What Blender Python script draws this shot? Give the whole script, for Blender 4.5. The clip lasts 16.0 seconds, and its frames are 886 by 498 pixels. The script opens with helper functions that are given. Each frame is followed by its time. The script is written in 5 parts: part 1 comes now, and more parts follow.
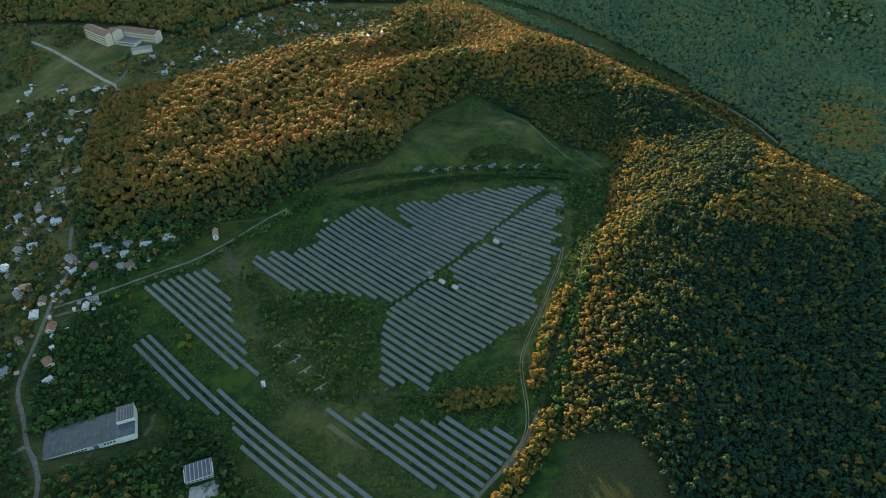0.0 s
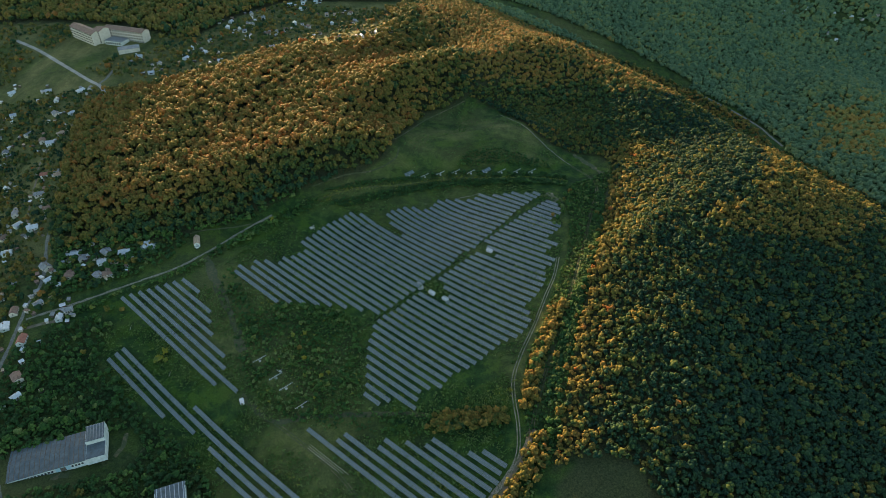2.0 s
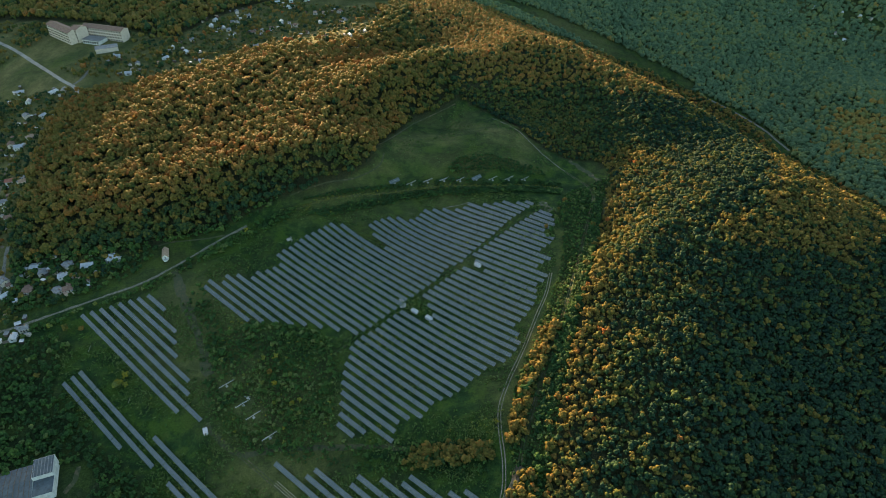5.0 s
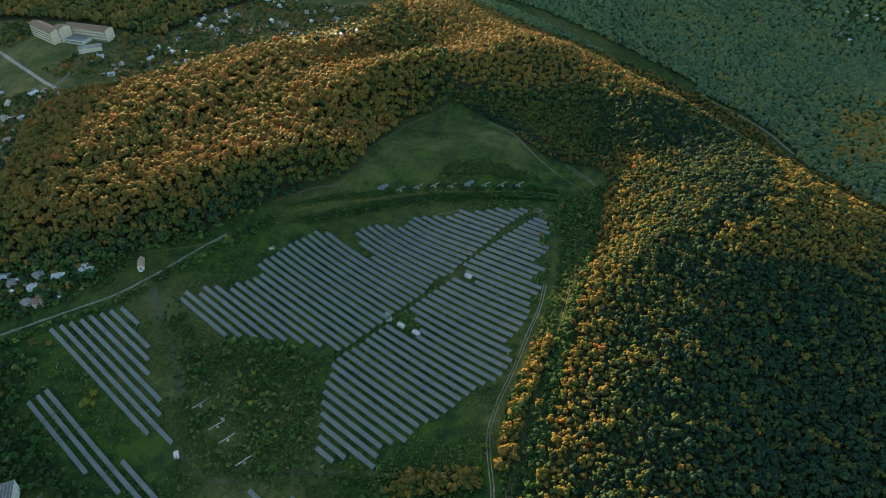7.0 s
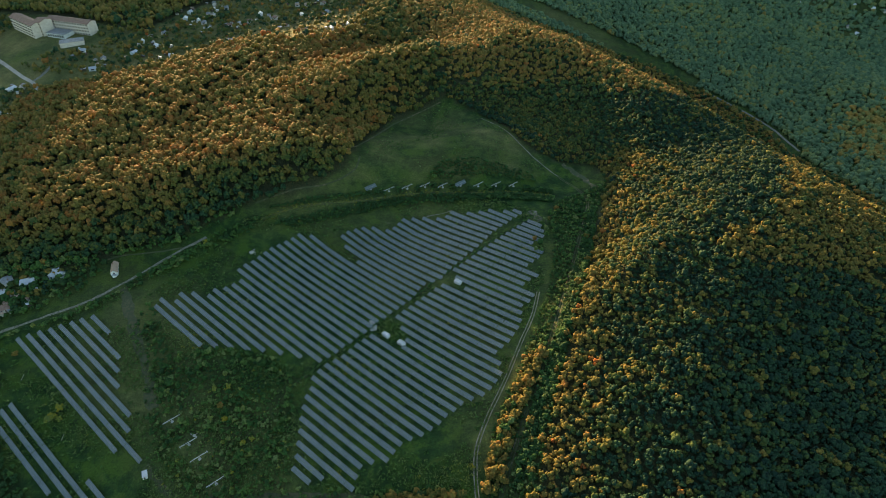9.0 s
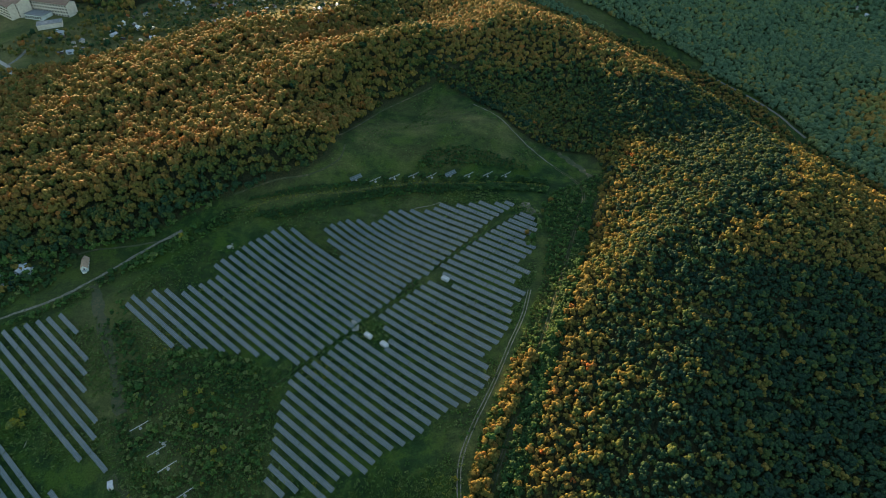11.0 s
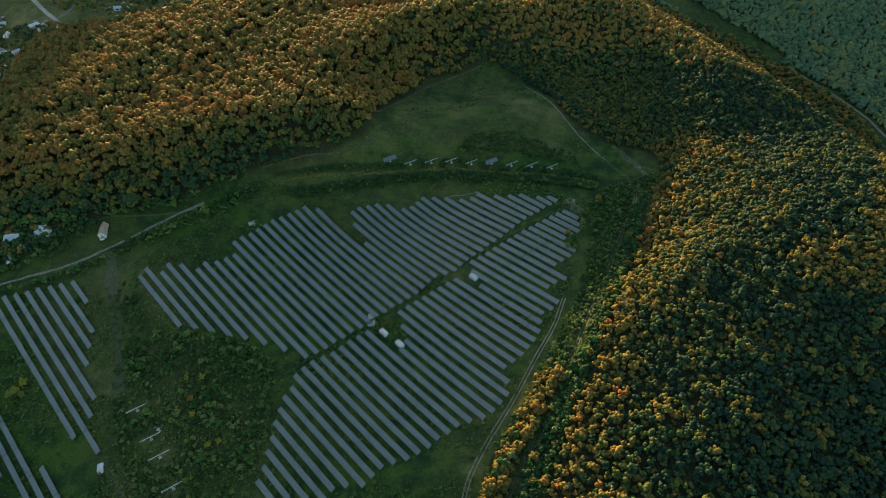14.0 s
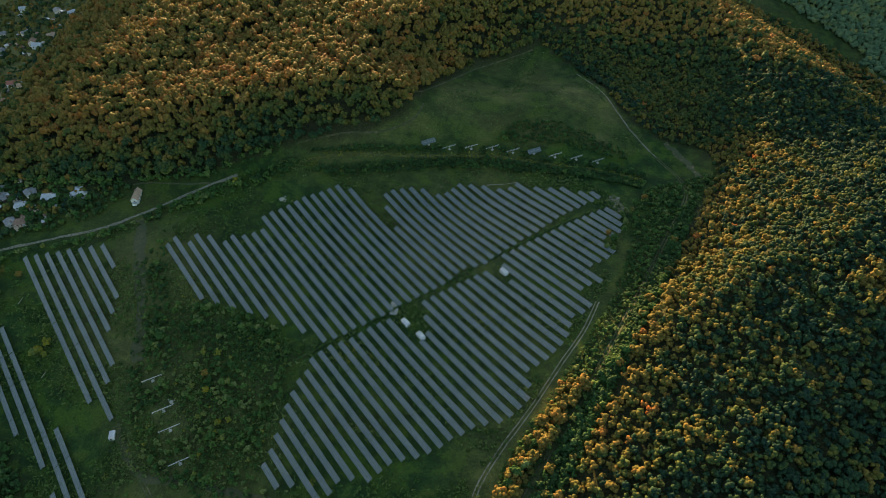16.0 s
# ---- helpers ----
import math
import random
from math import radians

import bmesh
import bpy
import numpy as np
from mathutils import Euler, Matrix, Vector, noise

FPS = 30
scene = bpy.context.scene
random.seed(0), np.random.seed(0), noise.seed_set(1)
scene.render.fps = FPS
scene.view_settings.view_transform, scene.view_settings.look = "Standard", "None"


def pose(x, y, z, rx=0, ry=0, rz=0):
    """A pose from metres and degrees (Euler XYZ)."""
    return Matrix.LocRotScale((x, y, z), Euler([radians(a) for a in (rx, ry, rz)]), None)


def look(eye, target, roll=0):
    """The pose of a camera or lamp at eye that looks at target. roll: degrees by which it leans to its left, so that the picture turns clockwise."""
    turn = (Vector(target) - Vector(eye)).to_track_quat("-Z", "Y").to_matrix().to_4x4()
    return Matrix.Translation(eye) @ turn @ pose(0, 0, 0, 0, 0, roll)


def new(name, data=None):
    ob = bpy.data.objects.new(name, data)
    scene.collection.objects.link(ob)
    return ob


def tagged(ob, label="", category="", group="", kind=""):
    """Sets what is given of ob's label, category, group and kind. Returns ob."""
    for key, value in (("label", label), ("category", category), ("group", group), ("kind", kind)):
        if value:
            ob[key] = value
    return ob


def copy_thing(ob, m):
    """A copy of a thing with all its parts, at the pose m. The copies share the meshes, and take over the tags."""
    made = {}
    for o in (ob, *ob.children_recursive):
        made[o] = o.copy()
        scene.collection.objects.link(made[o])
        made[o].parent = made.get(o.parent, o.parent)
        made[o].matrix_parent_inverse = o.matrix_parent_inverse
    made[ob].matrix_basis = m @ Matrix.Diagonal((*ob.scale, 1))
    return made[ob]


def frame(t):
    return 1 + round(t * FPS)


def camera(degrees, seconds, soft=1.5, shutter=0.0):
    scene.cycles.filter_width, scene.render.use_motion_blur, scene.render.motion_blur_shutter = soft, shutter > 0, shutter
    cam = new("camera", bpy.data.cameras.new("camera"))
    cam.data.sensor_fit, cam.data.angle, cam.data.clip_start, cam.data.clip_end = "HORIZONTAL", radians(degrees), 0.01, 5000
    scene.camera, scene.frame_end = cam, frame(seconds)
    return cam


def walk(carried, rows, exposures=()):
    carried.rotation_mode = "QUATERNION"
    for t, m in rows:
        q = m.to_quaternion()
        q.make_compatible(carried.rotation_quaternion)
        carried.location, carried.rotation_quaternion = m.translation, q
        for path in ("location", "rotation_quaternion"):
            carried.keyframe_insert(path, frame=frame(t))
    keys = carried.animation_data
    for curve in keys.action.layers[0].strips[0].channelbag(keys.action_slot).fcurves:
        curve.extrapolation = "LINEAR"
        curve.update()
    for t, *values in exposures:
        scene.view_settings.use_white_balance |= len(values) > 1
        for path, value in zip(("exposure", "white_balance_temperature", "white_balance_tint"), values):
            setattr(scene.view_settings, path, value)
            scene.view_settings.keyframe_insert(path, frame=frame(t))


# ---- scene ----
cam = camera(70.3, 16.0, soft=0.9)
PATH = [
    (0, (0.00, 0.00, 360.00), (-0.22, 78.09, 297.53), -0.09),
    (0.5, (2.38, 5.88, 357.97), (2.09, 83.95, 295.48), -0.09),
    (1, (4.75, 11.81, 355.90), (4.39, 89.86, 293.39), -0.09),
    (1.5, (7.14, 17.73, 353.78), (6.69, 95.78, 291.27), -0.09),
    (2, (9.54, 23.62, 351.63), (9.03, 101.67, 289.12), -0.05),
    (2.5, (11.85, 29.49, 349.48), (11.29, 107.53, 286.95), -0.06),
    (3, (14.05, 35.35, 347.35), (13.44, 113.37, 284.81), -0.05),
    (3.5, (16.27, 41.27, 345.21), (15.66, 119.29, 282.65), -0.02),
    (4, (18.43, 47.17, 342.99), (17.78, 125.17, 280.42), -0.02),
    (6.5, (29.60, 77.09, 331.27), (28.68, 155.13, 268.74), -0.04),
    (7, (31.90, 83.07, 328.89), (30.95, 161.11, 266.37), -0.04),
    (7.5, (34.21, 88.97, 326.53), (33.20, 166.99, 263.98), -0.07),
    (8, (36.56, 94.85, 324.16), (35.48, 172.82, 261.55), -0.08),
    (8.5, (38.94, 100.71, 321.79), (37.80, 178.53, 259.00), -0.11),
    (9, (41.37, 106.60, 319.41), (40.16, 184.11, 256.24), -0.15),
    (11.5, (53.83, 136.10, 308.07), (52.31, 211.53, 242.43), -0.23),
    (12, (56.15, 142.08, 305.78), (54.41, 217.06, 239.64), -0.25),
    (12.5, (58.23, 148.01, 303.44), (55.59, 222.50, 236.78), -0.22),
    (13, (60.18, 153.77, 301.02), (55.79, 227.78, 233.93), -0.13),
    (13.5, (62.02, 159.43, 298.53), (55.34, 232.91, 231.03), -0.01),
    (14, (63.63, 164.99, 296.03), (54.27, 237.83, 228.16), 0.14),
    (14.5, (65.13, 170.22, 293.65), (53.20, 242.34, 225.41), 0.29),
    (15, (66.60, 174.65, 291.49), (52.64, 245.92, 222.75), 0.40),
    (15.5, (68.22, 178.27, 289.59), (53.02, 248.76, 220.31), 0.43),
    (16, (70.00, 181.31, 287.84), (53.96, 251.06, 218.01), 0.48),
]
walk(cam, [(t, look(eye, target, roll)) for t, eye, target, roll in PATH], exposures=[(0.0, 2.50, 7800, 6), (9.0, 2.45, 7800, 6), (12.5, 2.25, 7700, 5), (16.0, 2.26, 8200, 7)])

# ---- light: an evening sun low in the west, behind the wooded hill ----
SUN_WAY = Vector((-0.438, 0.899, 0.0)).normalized()
SUN_HEIGHT = radians(8.1)
world = bpy.data.worlds.new("evening_sky")
world.use_nodes = True
scene.world = world
sky = world.node_tree.nodes.new("ShaderNodeTexSky")
sky.sky_type, sky.sun_disc = "NISHITA", False
sky.sun_elevation, sky.sun_rotation = SUN_HEIGHT, math.atan2(SUN_WAY.x, SUN_WAY.y)
sky.air_density, sky.dust_density, sky.ozone_density = 1.0, 1.0, 2.0
backing = world.node_tree.nodes["Background"]
backing.inputs["Strength"].default_value = 0.106
world.node_tree.links.new(sky.outputs["Color"], backing.inputs["Color"])
sun_data = bpy.data.lights.new("sun", "SUN")
sun_data.energy, sun_data.angle, sun_data.color = 4.7, radians(0.6), (1.0, 0.66, 0.35)
sun = new("sun", sun_data)
to_sun = Vector((SUN_WAY.x * math.cos(SUN_HEIGHT), SUN_WAY.y * math.cos(SUN_HEIGHT), math.sin(SUN_HEIGHT)))
sun.matrix_world = look(to_sun * 900 + Vector((0, 500, 0)), (0, 500, 0))

# ---- materials ----


def nodes_of(name):
    mat = bpy.data.materials.new(name)
    mat.use_nodes = True
    tree = mat.node_tree
    return mat, tree, tree.nodes["Principled BSDF"]


def ramp(tree, source, stops):
    node = tree.nodes.new("ShaderNodeValToRGB")
    while len(node.color_ramp.elements) < len(stops):
        node.color_ramp.elements.new(0.5)
    for element, (place, colour) in zip(node.color_ramp.elements, stops):
        element.position, element.color = place, (*colour, 1)
    tree.links.new(source, node.inputs["Fac"])
    return node.outputs["Color"]


def noise_of(tree, scale, detail=4.0, rough=0.6, coords="Object"):
    place = tree.nodes.new("ShaderNodeTexCoord")
    tex = tree.nodes.new("ShaderNodeTexNoise")
    tex.inputs["Scale"].default_value, tex.inputs["Detail"].default_value, tex.inputs["Roughness"].default_value = scale, detail, rough
    tree.links.new(place.outputs[coords], tex.inputs["Vector"])
    return tex.outputs["Fac"]


def mixed(tree, fac, a, b, mode="MIX"):
    node = tree.nodes.new("ShaderNodeMix")
    node.data_type, node.blend_type = "RGBA", mode
    for socket, value in ((node.inputs[0], fac), (node.inputs[6], a), (node.inputs[7], b)):
        if isinstance(value, bpy.types.NodeSocket):
            tree.links.new(value, socket)
        elif isinstance(value, (int, float)):
            socket.default_value = value
        else:
            socket.default_value = (*value, 1)
    return node.outputs[2]


def bumped(tree, shader, height, strength, distance):
    bump = tree.nodes.new("ShaderNodeBump")
    bump.inputs["Strength"].default_value, bump.inputs["Distance"].default_value = strength, distance
    tree.links.new(height, bump.inputs["Height"])
    tree.links.new(bump.outputs["Normal"], shader.inputs["Normal"])


def rough_surface(name, dark, light, scale=0.6, rough=0.85, metal=0.0, fine=6.0, bump=0.3, stain=None, cover=0.52):
    """A surface that varies coarsely from dark to light, with finer grain, stains and relief."""
    mat, tree, shader = nodes_of(name)
    broad, grain = noise_of(tree, scale), noise_of(tree, fine, 6.0)
    colour = ramp(tree, broad, [(0.3, dark), (0.7, light)])
    colour = mixed(tree, 0.35, colour, ramp(tree, grain, [(0.3, (0.55, 0.55, 0.55)), (0.7, (1.3, 1.3, 1.3))]), "MULTIPLY")
    if stain:
        colour = mixed(tree, ramp(tree, noise_of(tree, scale * 2.7), [(cover, (0, 0, 0)), (cover + 0.14, (0.85, 0.85, 0.85))]), colour, stain)
    tree.links.new(colour, shader.inputs["Base Color"])
    shader.inputs["Roughness"].default_value, shader.inputs["Metallic"].default_value = rough, metal
    bumped(tree, shader, grain, bump, 0.05)
    return mat


def foliage(name, stops):
    """Leaves: the colour follows each plant's own tint; light also passes through them."""
    mat, tree, shader = nodes_of(name)
    own = tree.nodes.new("ShaderNodeAttribute")
    own.attribute_name = "tint"
    each = tree.nodes.new("ShaderNodeObjectInfo")
    add = tree.nodes.new("ShaderNodeMath")
    add.operation = "MULTIPLY_ADD"
    add.inputs[1].default_value = 0.08
    tree.links.new(each.outputs["Random"], add.inputs[0])
    tree.links.new(own.outputs["Fac"], add.inputs[2])
    colour = ramp(tree, add.outputs[0], stops)
    colour = mixed(tree, 0.7, colour, ramp(tree, noise_of(tree, 1.1, 3.0), [(0.3, (0.5, 0.55, 0.5)), (0.7, (1.5, 1.45, 1.3))]), "MULTIPLY")
    tree.links.new(colour, shader.inputs["Base Color"])
    shader.inputs["Roughness"].default_value = 0.7
    shader.inputs["Specular IOR Level"].default_value = 0.08
    bumped(tree, shader, noise_of(tree, 1.6, 4.0, 0.7), 0.6, 0.5)
    thin = tree.nodes.new("ShaderNodeBsdfTranslucent")
    tree.links.new(colour, thin.inputs["Color"])
    mix = tree.nodes.new("ShaderNodeMixShader")
    mix.inputs[0].default_value = 0.3
    tree.links.new(shader.outputs[0], mix.inputs[1])
    tree.links.new(thin.outputs[0], mix.inputs[2])
    tree.links.new(mix.outputs[0], tree.nodes["Material Output"].inputs["Surface"])
    return mat


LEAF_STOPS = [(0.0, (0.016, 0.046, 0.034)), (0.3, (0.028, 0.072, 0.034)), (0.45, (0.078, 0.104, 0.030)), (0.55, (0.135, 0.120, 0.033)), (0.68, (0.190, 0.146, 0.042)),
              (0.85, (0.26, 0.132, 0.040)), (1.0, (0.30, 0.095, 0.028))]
LEAVES = foliage("autumn_leaves", LEAF_STOPS)
BUSH_LEAVES = foliage("bush_leaves", [(0.0, (0.028, 0.066, 0.028)), (0.3, (0.040, 0.104, 0.032)), (0.5, (0.082, 0.152, 0.042)), (0.68, (0.135, 0.180, 0.075)), (0.85, (0.165, 0.195, 0.045)), (1.0, (0.24, 0.21, 0.03))])
# Far leaves: distance haze put into a paler, greyer base colour.
HAZE_LEAVES = foliage("haze_paled_leaves", [(0.0, (0.074, 0.142, 0.086)), (0.3, (0.122, 0.200, 0.110)), (0.5, (0.18, 0.22, 0.085)), (0.7, (0.29, 0.20, 0.060)), (1.0, (0.32, 0.17, 0.045))])
BARK = rough_surface("bark", (0.05, 0.038, 0.028), (0.12, 0.095, 0.075), 0.8, 0.9)
GRAVEL = rough_surface("pale_gravel", (0.17, 0.155, 0.125), (0.32, 0.295, 0.25), 0.15, 0.95, stain=(0.07, 0.085, 0.045), cover=0.56)
WORN_GRAVEL = rough_surface("worn_gravel", (0.13, 0.12, 0.090), (0.24, 0.22, 0.175), 0.4, 0.95, stain=(0.04, 0.058, 0.024), cover=0.47)
LANE_GRAVEL = rough_surface("grassy_gravel", (0.12, 0.11, 0.085), (0.24, 0.22, 0.18), 0.12, 0.95, stain=(0.035, 0.052, 0.02), cover=0.41)
DIRT = rough_surface("bare_dirt", (0.075, 0.064, 0.044), (0.16, 0.135, 0.10), 0.12, 0.95, stain=(0.05, 0.065, 0.03))
OVERGROWN = rough_surface("overgrown_dirt", (0.085, 0.066, 0.034), (0.15, 0.12, 0.068), 0.10, 0.95, stain=(0.028, 0.050, 0.016), cover=0.36)
TRODDEN = rough_surface("trodden_brown_earth", (0.040, 0.045, 0.018), (0.082, 0.078, 0.034), 0.22, 0.95, fine=2.0, stain=(0.028, 0.048, 0.018), cover=0.44)
PALE_ROAD = rough_surface("sun_bleached_road", (0.18, 0.175, 0.16), (0.30, 0.29, 0.27), 0.1, 0.9)
ASPHALT = rough_surface("worn_asphalt", (0.085, 0.090, 0.080), (0.165, 0.165, 0.145), 0.3, 0.9, fine=2.5, stain=(0.05, 0.065, 0.035))
CONCRETE = rough_surface("weathered_concrete", (0.24, 0.24, 0.22), (0.42, 0.41, 0.38), 0.3, 0.85)
WHITE_WALL = rough_surface("white_render", (0.42, 0.45, 0.43), (0.66, 0.70, 0.67), 0.4, 0.8)
CREAM_WALL = rough_surface("cream_render", (0.45, 0.40, 0.33), (0.62, 0.57, 0.48), 0.4, 0.8)
BLUE_WALL = rough_surface("pale_blue_paint", (0.25, 0.42, 0.48), (0.38, 0.55, 0.60), 0.4, 0.7)
ZINC = rough_surface("zinc_sheet", (0.30, 0.33, 0.36), (0.48, 0.52, 0.55), 0.25, 0.45, 0.5)
SLATE = rough_surface("grey_fibre_cement", (0.13, 0.14, 0.15), (0.26, 0.27, 0.28), 0.3, 0.8, stain=(0.09, 0.10, 0.07))
ROOF_FELT = rough_surface("grey_roofing_felt", (0.048, 0.068, 0.080), (0.100, 0.128, 0.144), 0.2, 0.85, stain=(0.06, 0.065, 0.06))
RED_ROOF = rough_surface("red_roof_tiles", (0.20, 0.07, 0.05), (0.34, 0.13, 0.09), 0.5, 0.85)
BROWN_ROOF = rough_surface("brown_roof_tiles", (0.13, 0.075, 0.055), (0.24, 0.15, 0.11), 0.5, 0.85)
TAN_ROOF = rough_surface("rusty_tan_roof", (0.28, 0.19, 0.13), (0.44, 0.31, 0.22), 0.4, 0.8)
WHITE_ROOF = rough_surface("white_painted_sheet", (0.34, 0.38, 0.42), (0.56, 0.59, 0.61), 0.3, 0.5)
STEEL = rough_surface("galvanised_steel", (0.32, 0.33, 0.34), (0.50, 0.51, 0.52), 1.0, 0.5, 0.7)
PALE_STEEL = rough_surface("pale_dull_steel", (0.30, 0.31, 0.30), (0.46, 0.46, 0.44), 1.0, 0.7)
DARK_STEEL = rough_surface("rusty_dark_steel", (0.16, 0.155, 0.15), (0.30, 0.29, 0.28), 1.0, 0.6, 0.4)
DARK_TIMBER = rough_surface("old_dark_timber", (0.06, 0.045, 0.035), (0.14, 0.11, 0.085), 0.6, 0.9)
PALE_TIMBER = rough_surface("sun_bleached_timber", (0.30, 0.27, 0.21), (0.46, 0.42, 0.34), 0.6, 0.85)
HAY = rough_surface("mown_yellow_grass", (0.040, 0.058, 0.016), (0.105, 0.105, 0.034), 0.08, 0.95, stain=(0.035, 0.055, 0.018))
STONE = rough_surface("pale_stone", (0.24, 0.235, 0.21), (0.42, 0.41, 0.37), 0.5, 0.9)
CAR_PAINT = rough_surface("white_car_paint", (0.68, 0.68, 0.68), (0.78, 0.78, 0.78), 0.5, 0.25)
RUBBER = rough_surface("tyre_rubber", (0.02, 0.02, 0.02), (0.04, 0.04, 0.04), 2.0, 0.9)

GLASS, tree, shader = nodes_of("dark_window_glass")
shader.inputs["Base Color"].default_value = (0.02, 0.025, 0.03, 1)
shader.inputs["Roughness"].default_value = 0.12


def cell_material():
    """Blue-black silicon under glass, a little uneven from module to module."""
    mat, tree, shader = nodes_of("solar_cells")
    island = tree.nodes.new("ShaderNodeNewGeometry")
    colour = ramp(tree, island.outputs["Random Per Island"], [(0.0, (0.062, 0.092, 0.097)), (1.0, (0.086, 0.120, 0.124))])
    dust = ramp(tree, noise_of(tree, 0.35), [(0.35, (0.0, 0.0, 0.0)), (0.8, (0.18, 0.18, 0.18))])
    tree.links.new(mixed(tree, dust, colour, (0.17, 0.17, 0.16)), shader.inputs["Base Color"])
    shader.inputs["Roughness"].default_value = 0.32
    shader.inputs["IOR"].default_value = 1.5
    return mat


CELLS = cell_material()
FRAME_METAL = rough_surface("module_frame", (0.20, 0.23, 0.235), (0.29, 0.32, 0.325), 1.0, 0.5, 0.2)


def ground_material():
    """Rank grass with weeds, dry and bare places; leaf litter where the woods stand."""
    mat, tree, shader = nodes_of("grass_and_litter")
    cover = tree.nodes.new("ShaderNodeAttribute")
    cover.attribute_name = "wood"
    dry = tree.nodes.new("ShaderNodeAttribute")
    dry.attribute_name = "dry"
    broad, mid, fine = noise_of(tree, 0.014, 5.0), noise_of(tree, 0.09, 8.0, 0.7), noise_of(tree, 0.9, 6.0, 0.75)
    grass = ramp(tree, mid, [(0.30, (0.008, 0.024, 0.010)), (0.48, (0.016, 0.044, 0.014)), (0.60, (0.036, 0.070, 0.017)), (0.75, (0.078, 0.092, 0.026))])
    rank = ramp(tree, noise_of(tree, 0.05, 7.0, 0.72), [(0.50, (0, 0, 0)), (0.60, (0.85, 0.85, 0.85))])
    grass = mixed(tree, rank, grass, (0.042, 0.082, 0.014))
    grass = mixed(tree, ramp(tree, broad, [(0.50, (0, 0, 0)), (0.70, (0.45, 0.45, 0.45))]), grass, (0.066, 0.064, 0.022))
    parched = ramp(tree, mid, [(0.3, (0.075, 0.082, 0.030)), (0.7, (0.17, 0.155, 0.070))])
    grass = mixed(tree, dry.outputs["Fac"], grass, parched)
    bare = ramp(tree, noise_of(tree, 0.06, 9.0, 0.75), [(0.64, (0, 0, 0)), (0.72, (0.6, 0.6, 0.6))])
    grass = mixed(tree, bare, grass, (0.13, 0.115, 0.075))
    litter = ramp(tree, fine, [(0.3, (0.022, 0.032, 0.018)), (0.7, (0.055, 0.058, 0.028))])
    colour = mixed(tree, cover.outputs["Fac"], grass, litter)
    colour = mixed(tree, 0.9, colour, ramp(tree, fine, [(0.25, (0.35, 0.4, 0.35)), (0.75, (1.7, 1.65, 1.55))]), "MULTIPLY")
    tree.links.new(colour, shader.inputs["Base Color"])
    shader.inputs["Roughness"].default_value = 0.95
    shader.inputs["Specular IOR Level"].default_value = 0.1
    bumped(tree, shader, fine, 0.9, 0.8)
    return mat


GROUND = ground_material()

# ---- the lie of the land ----
# Hills and hollows: centre x, y, height, the two half-widths, turn.
RISES = [
    (-160.4, 789.2, 21.4, 232.2, 54.2, 52.4), (-26.3, 722.3, 55.7, 110.7, 45.8, 37.3), (216.5, 432.9, 34.9, 72.6, 162.7, -20.2),
    (426.4, 478.2, 34, 131, 91.3, -21.1), (251.8, 771.1, 81.1, 217, 87.6, -49), (649.6, 975.7, -169.9, 312.9, 415.8, 92.2),
    (1016.7, 1761.9, 58.7, 399.5, 267.9, -8.7), (-564.5, 606.6, -71.7, 77.8, 191.1, 22.6), (647.5, 961, 28.6, 47.4, 63.5, -3.6),
    (-168.7, 266.4, -19.9, 88.7, 54.1, -33.5), (638.1, 405.2, -86.4, 107.4, 515.5, 31), (62.7, 630.3, -32, 84.8, 79.8, -1.6),
    (76.1, 631.1, 33.4, 47.7, 110.5, 4), (-33.2, 591.3, 37.9, 145.5, 37.6, 17.3),
    # First of these: a ridge out of view, added to shade the village.
    (-770, 1720, 140, 620, 170, 20), (168, 440, 7, 42, 13, 45), (158, 480, -5, 36, 12, 50), (232, 345, -8, 28, 55, -15), (280, 640, -14, 46, 44, -50), (85, 795, -8, 50, 34, -35),
    # Both ridges lie out of view, added to shade warehouse and street.
    (-929, 1552, 105, 75, 110, 25), (-1105, 1470, 105, 100, 110, 25),
]


def land(x, y):
    """The ground's height at x, y (numbers or arrays)."""
    x, y = np.asarray(x, float), np.asarray(y, float)
    z = -23.9951 + 0.0239 * np.tanh(x / 800) * 800 + 0.0908 * np.minimum(y, 700 + 200 * np.clip(np.tanh((y - 700) / 200), 0, None))
    for cx, cy, h, rx, ry, turn in RISES:
        c, s = math.cos(radians(turn)), math.sin(radians(turn))
        u, v = ((x - cx) * c + (y - cy) * s) / rx, ((y - cy) * c - (x - cx) * s) / ry
        z = z + h * np.exp(-0.5 * (u * u + v * v))
    return z


def height(x, y):
    return float(land(x, y))


def inside(poly, x, y):
    """Which of the points lie in the outline."""
    x, y = np.asarray(x, float), np.asarray(y, float)
    hit = np.zeros(x.shape, bool)
    for (ax, ay), (bx, by) in zip(poly, poly[1:] + poly[:1]):
        if ay != by:
            hit ^= ((ay > y) != (by > y)) & (x < (bx - ax) * (y - ay) / (by - ay) + ax)
    return hit


def ripple(x, y, size, seed=0):
    """A smooth wave field of about -1 to 1, for patches."""
    rng = np.random.default_rng(seed)
    z = np.zeros(np.shape(x))
    for _ in range(7):
        a, k, p = rng.uniform(0, 6.28), rng.uniform(0.6, 1.7) * 6.28 / size, rng.uniform(0, 6.28)
        z = z + np.sin((x * math.cos(a) + y * math.sin(a)) * k + p)
    return z / 3.2


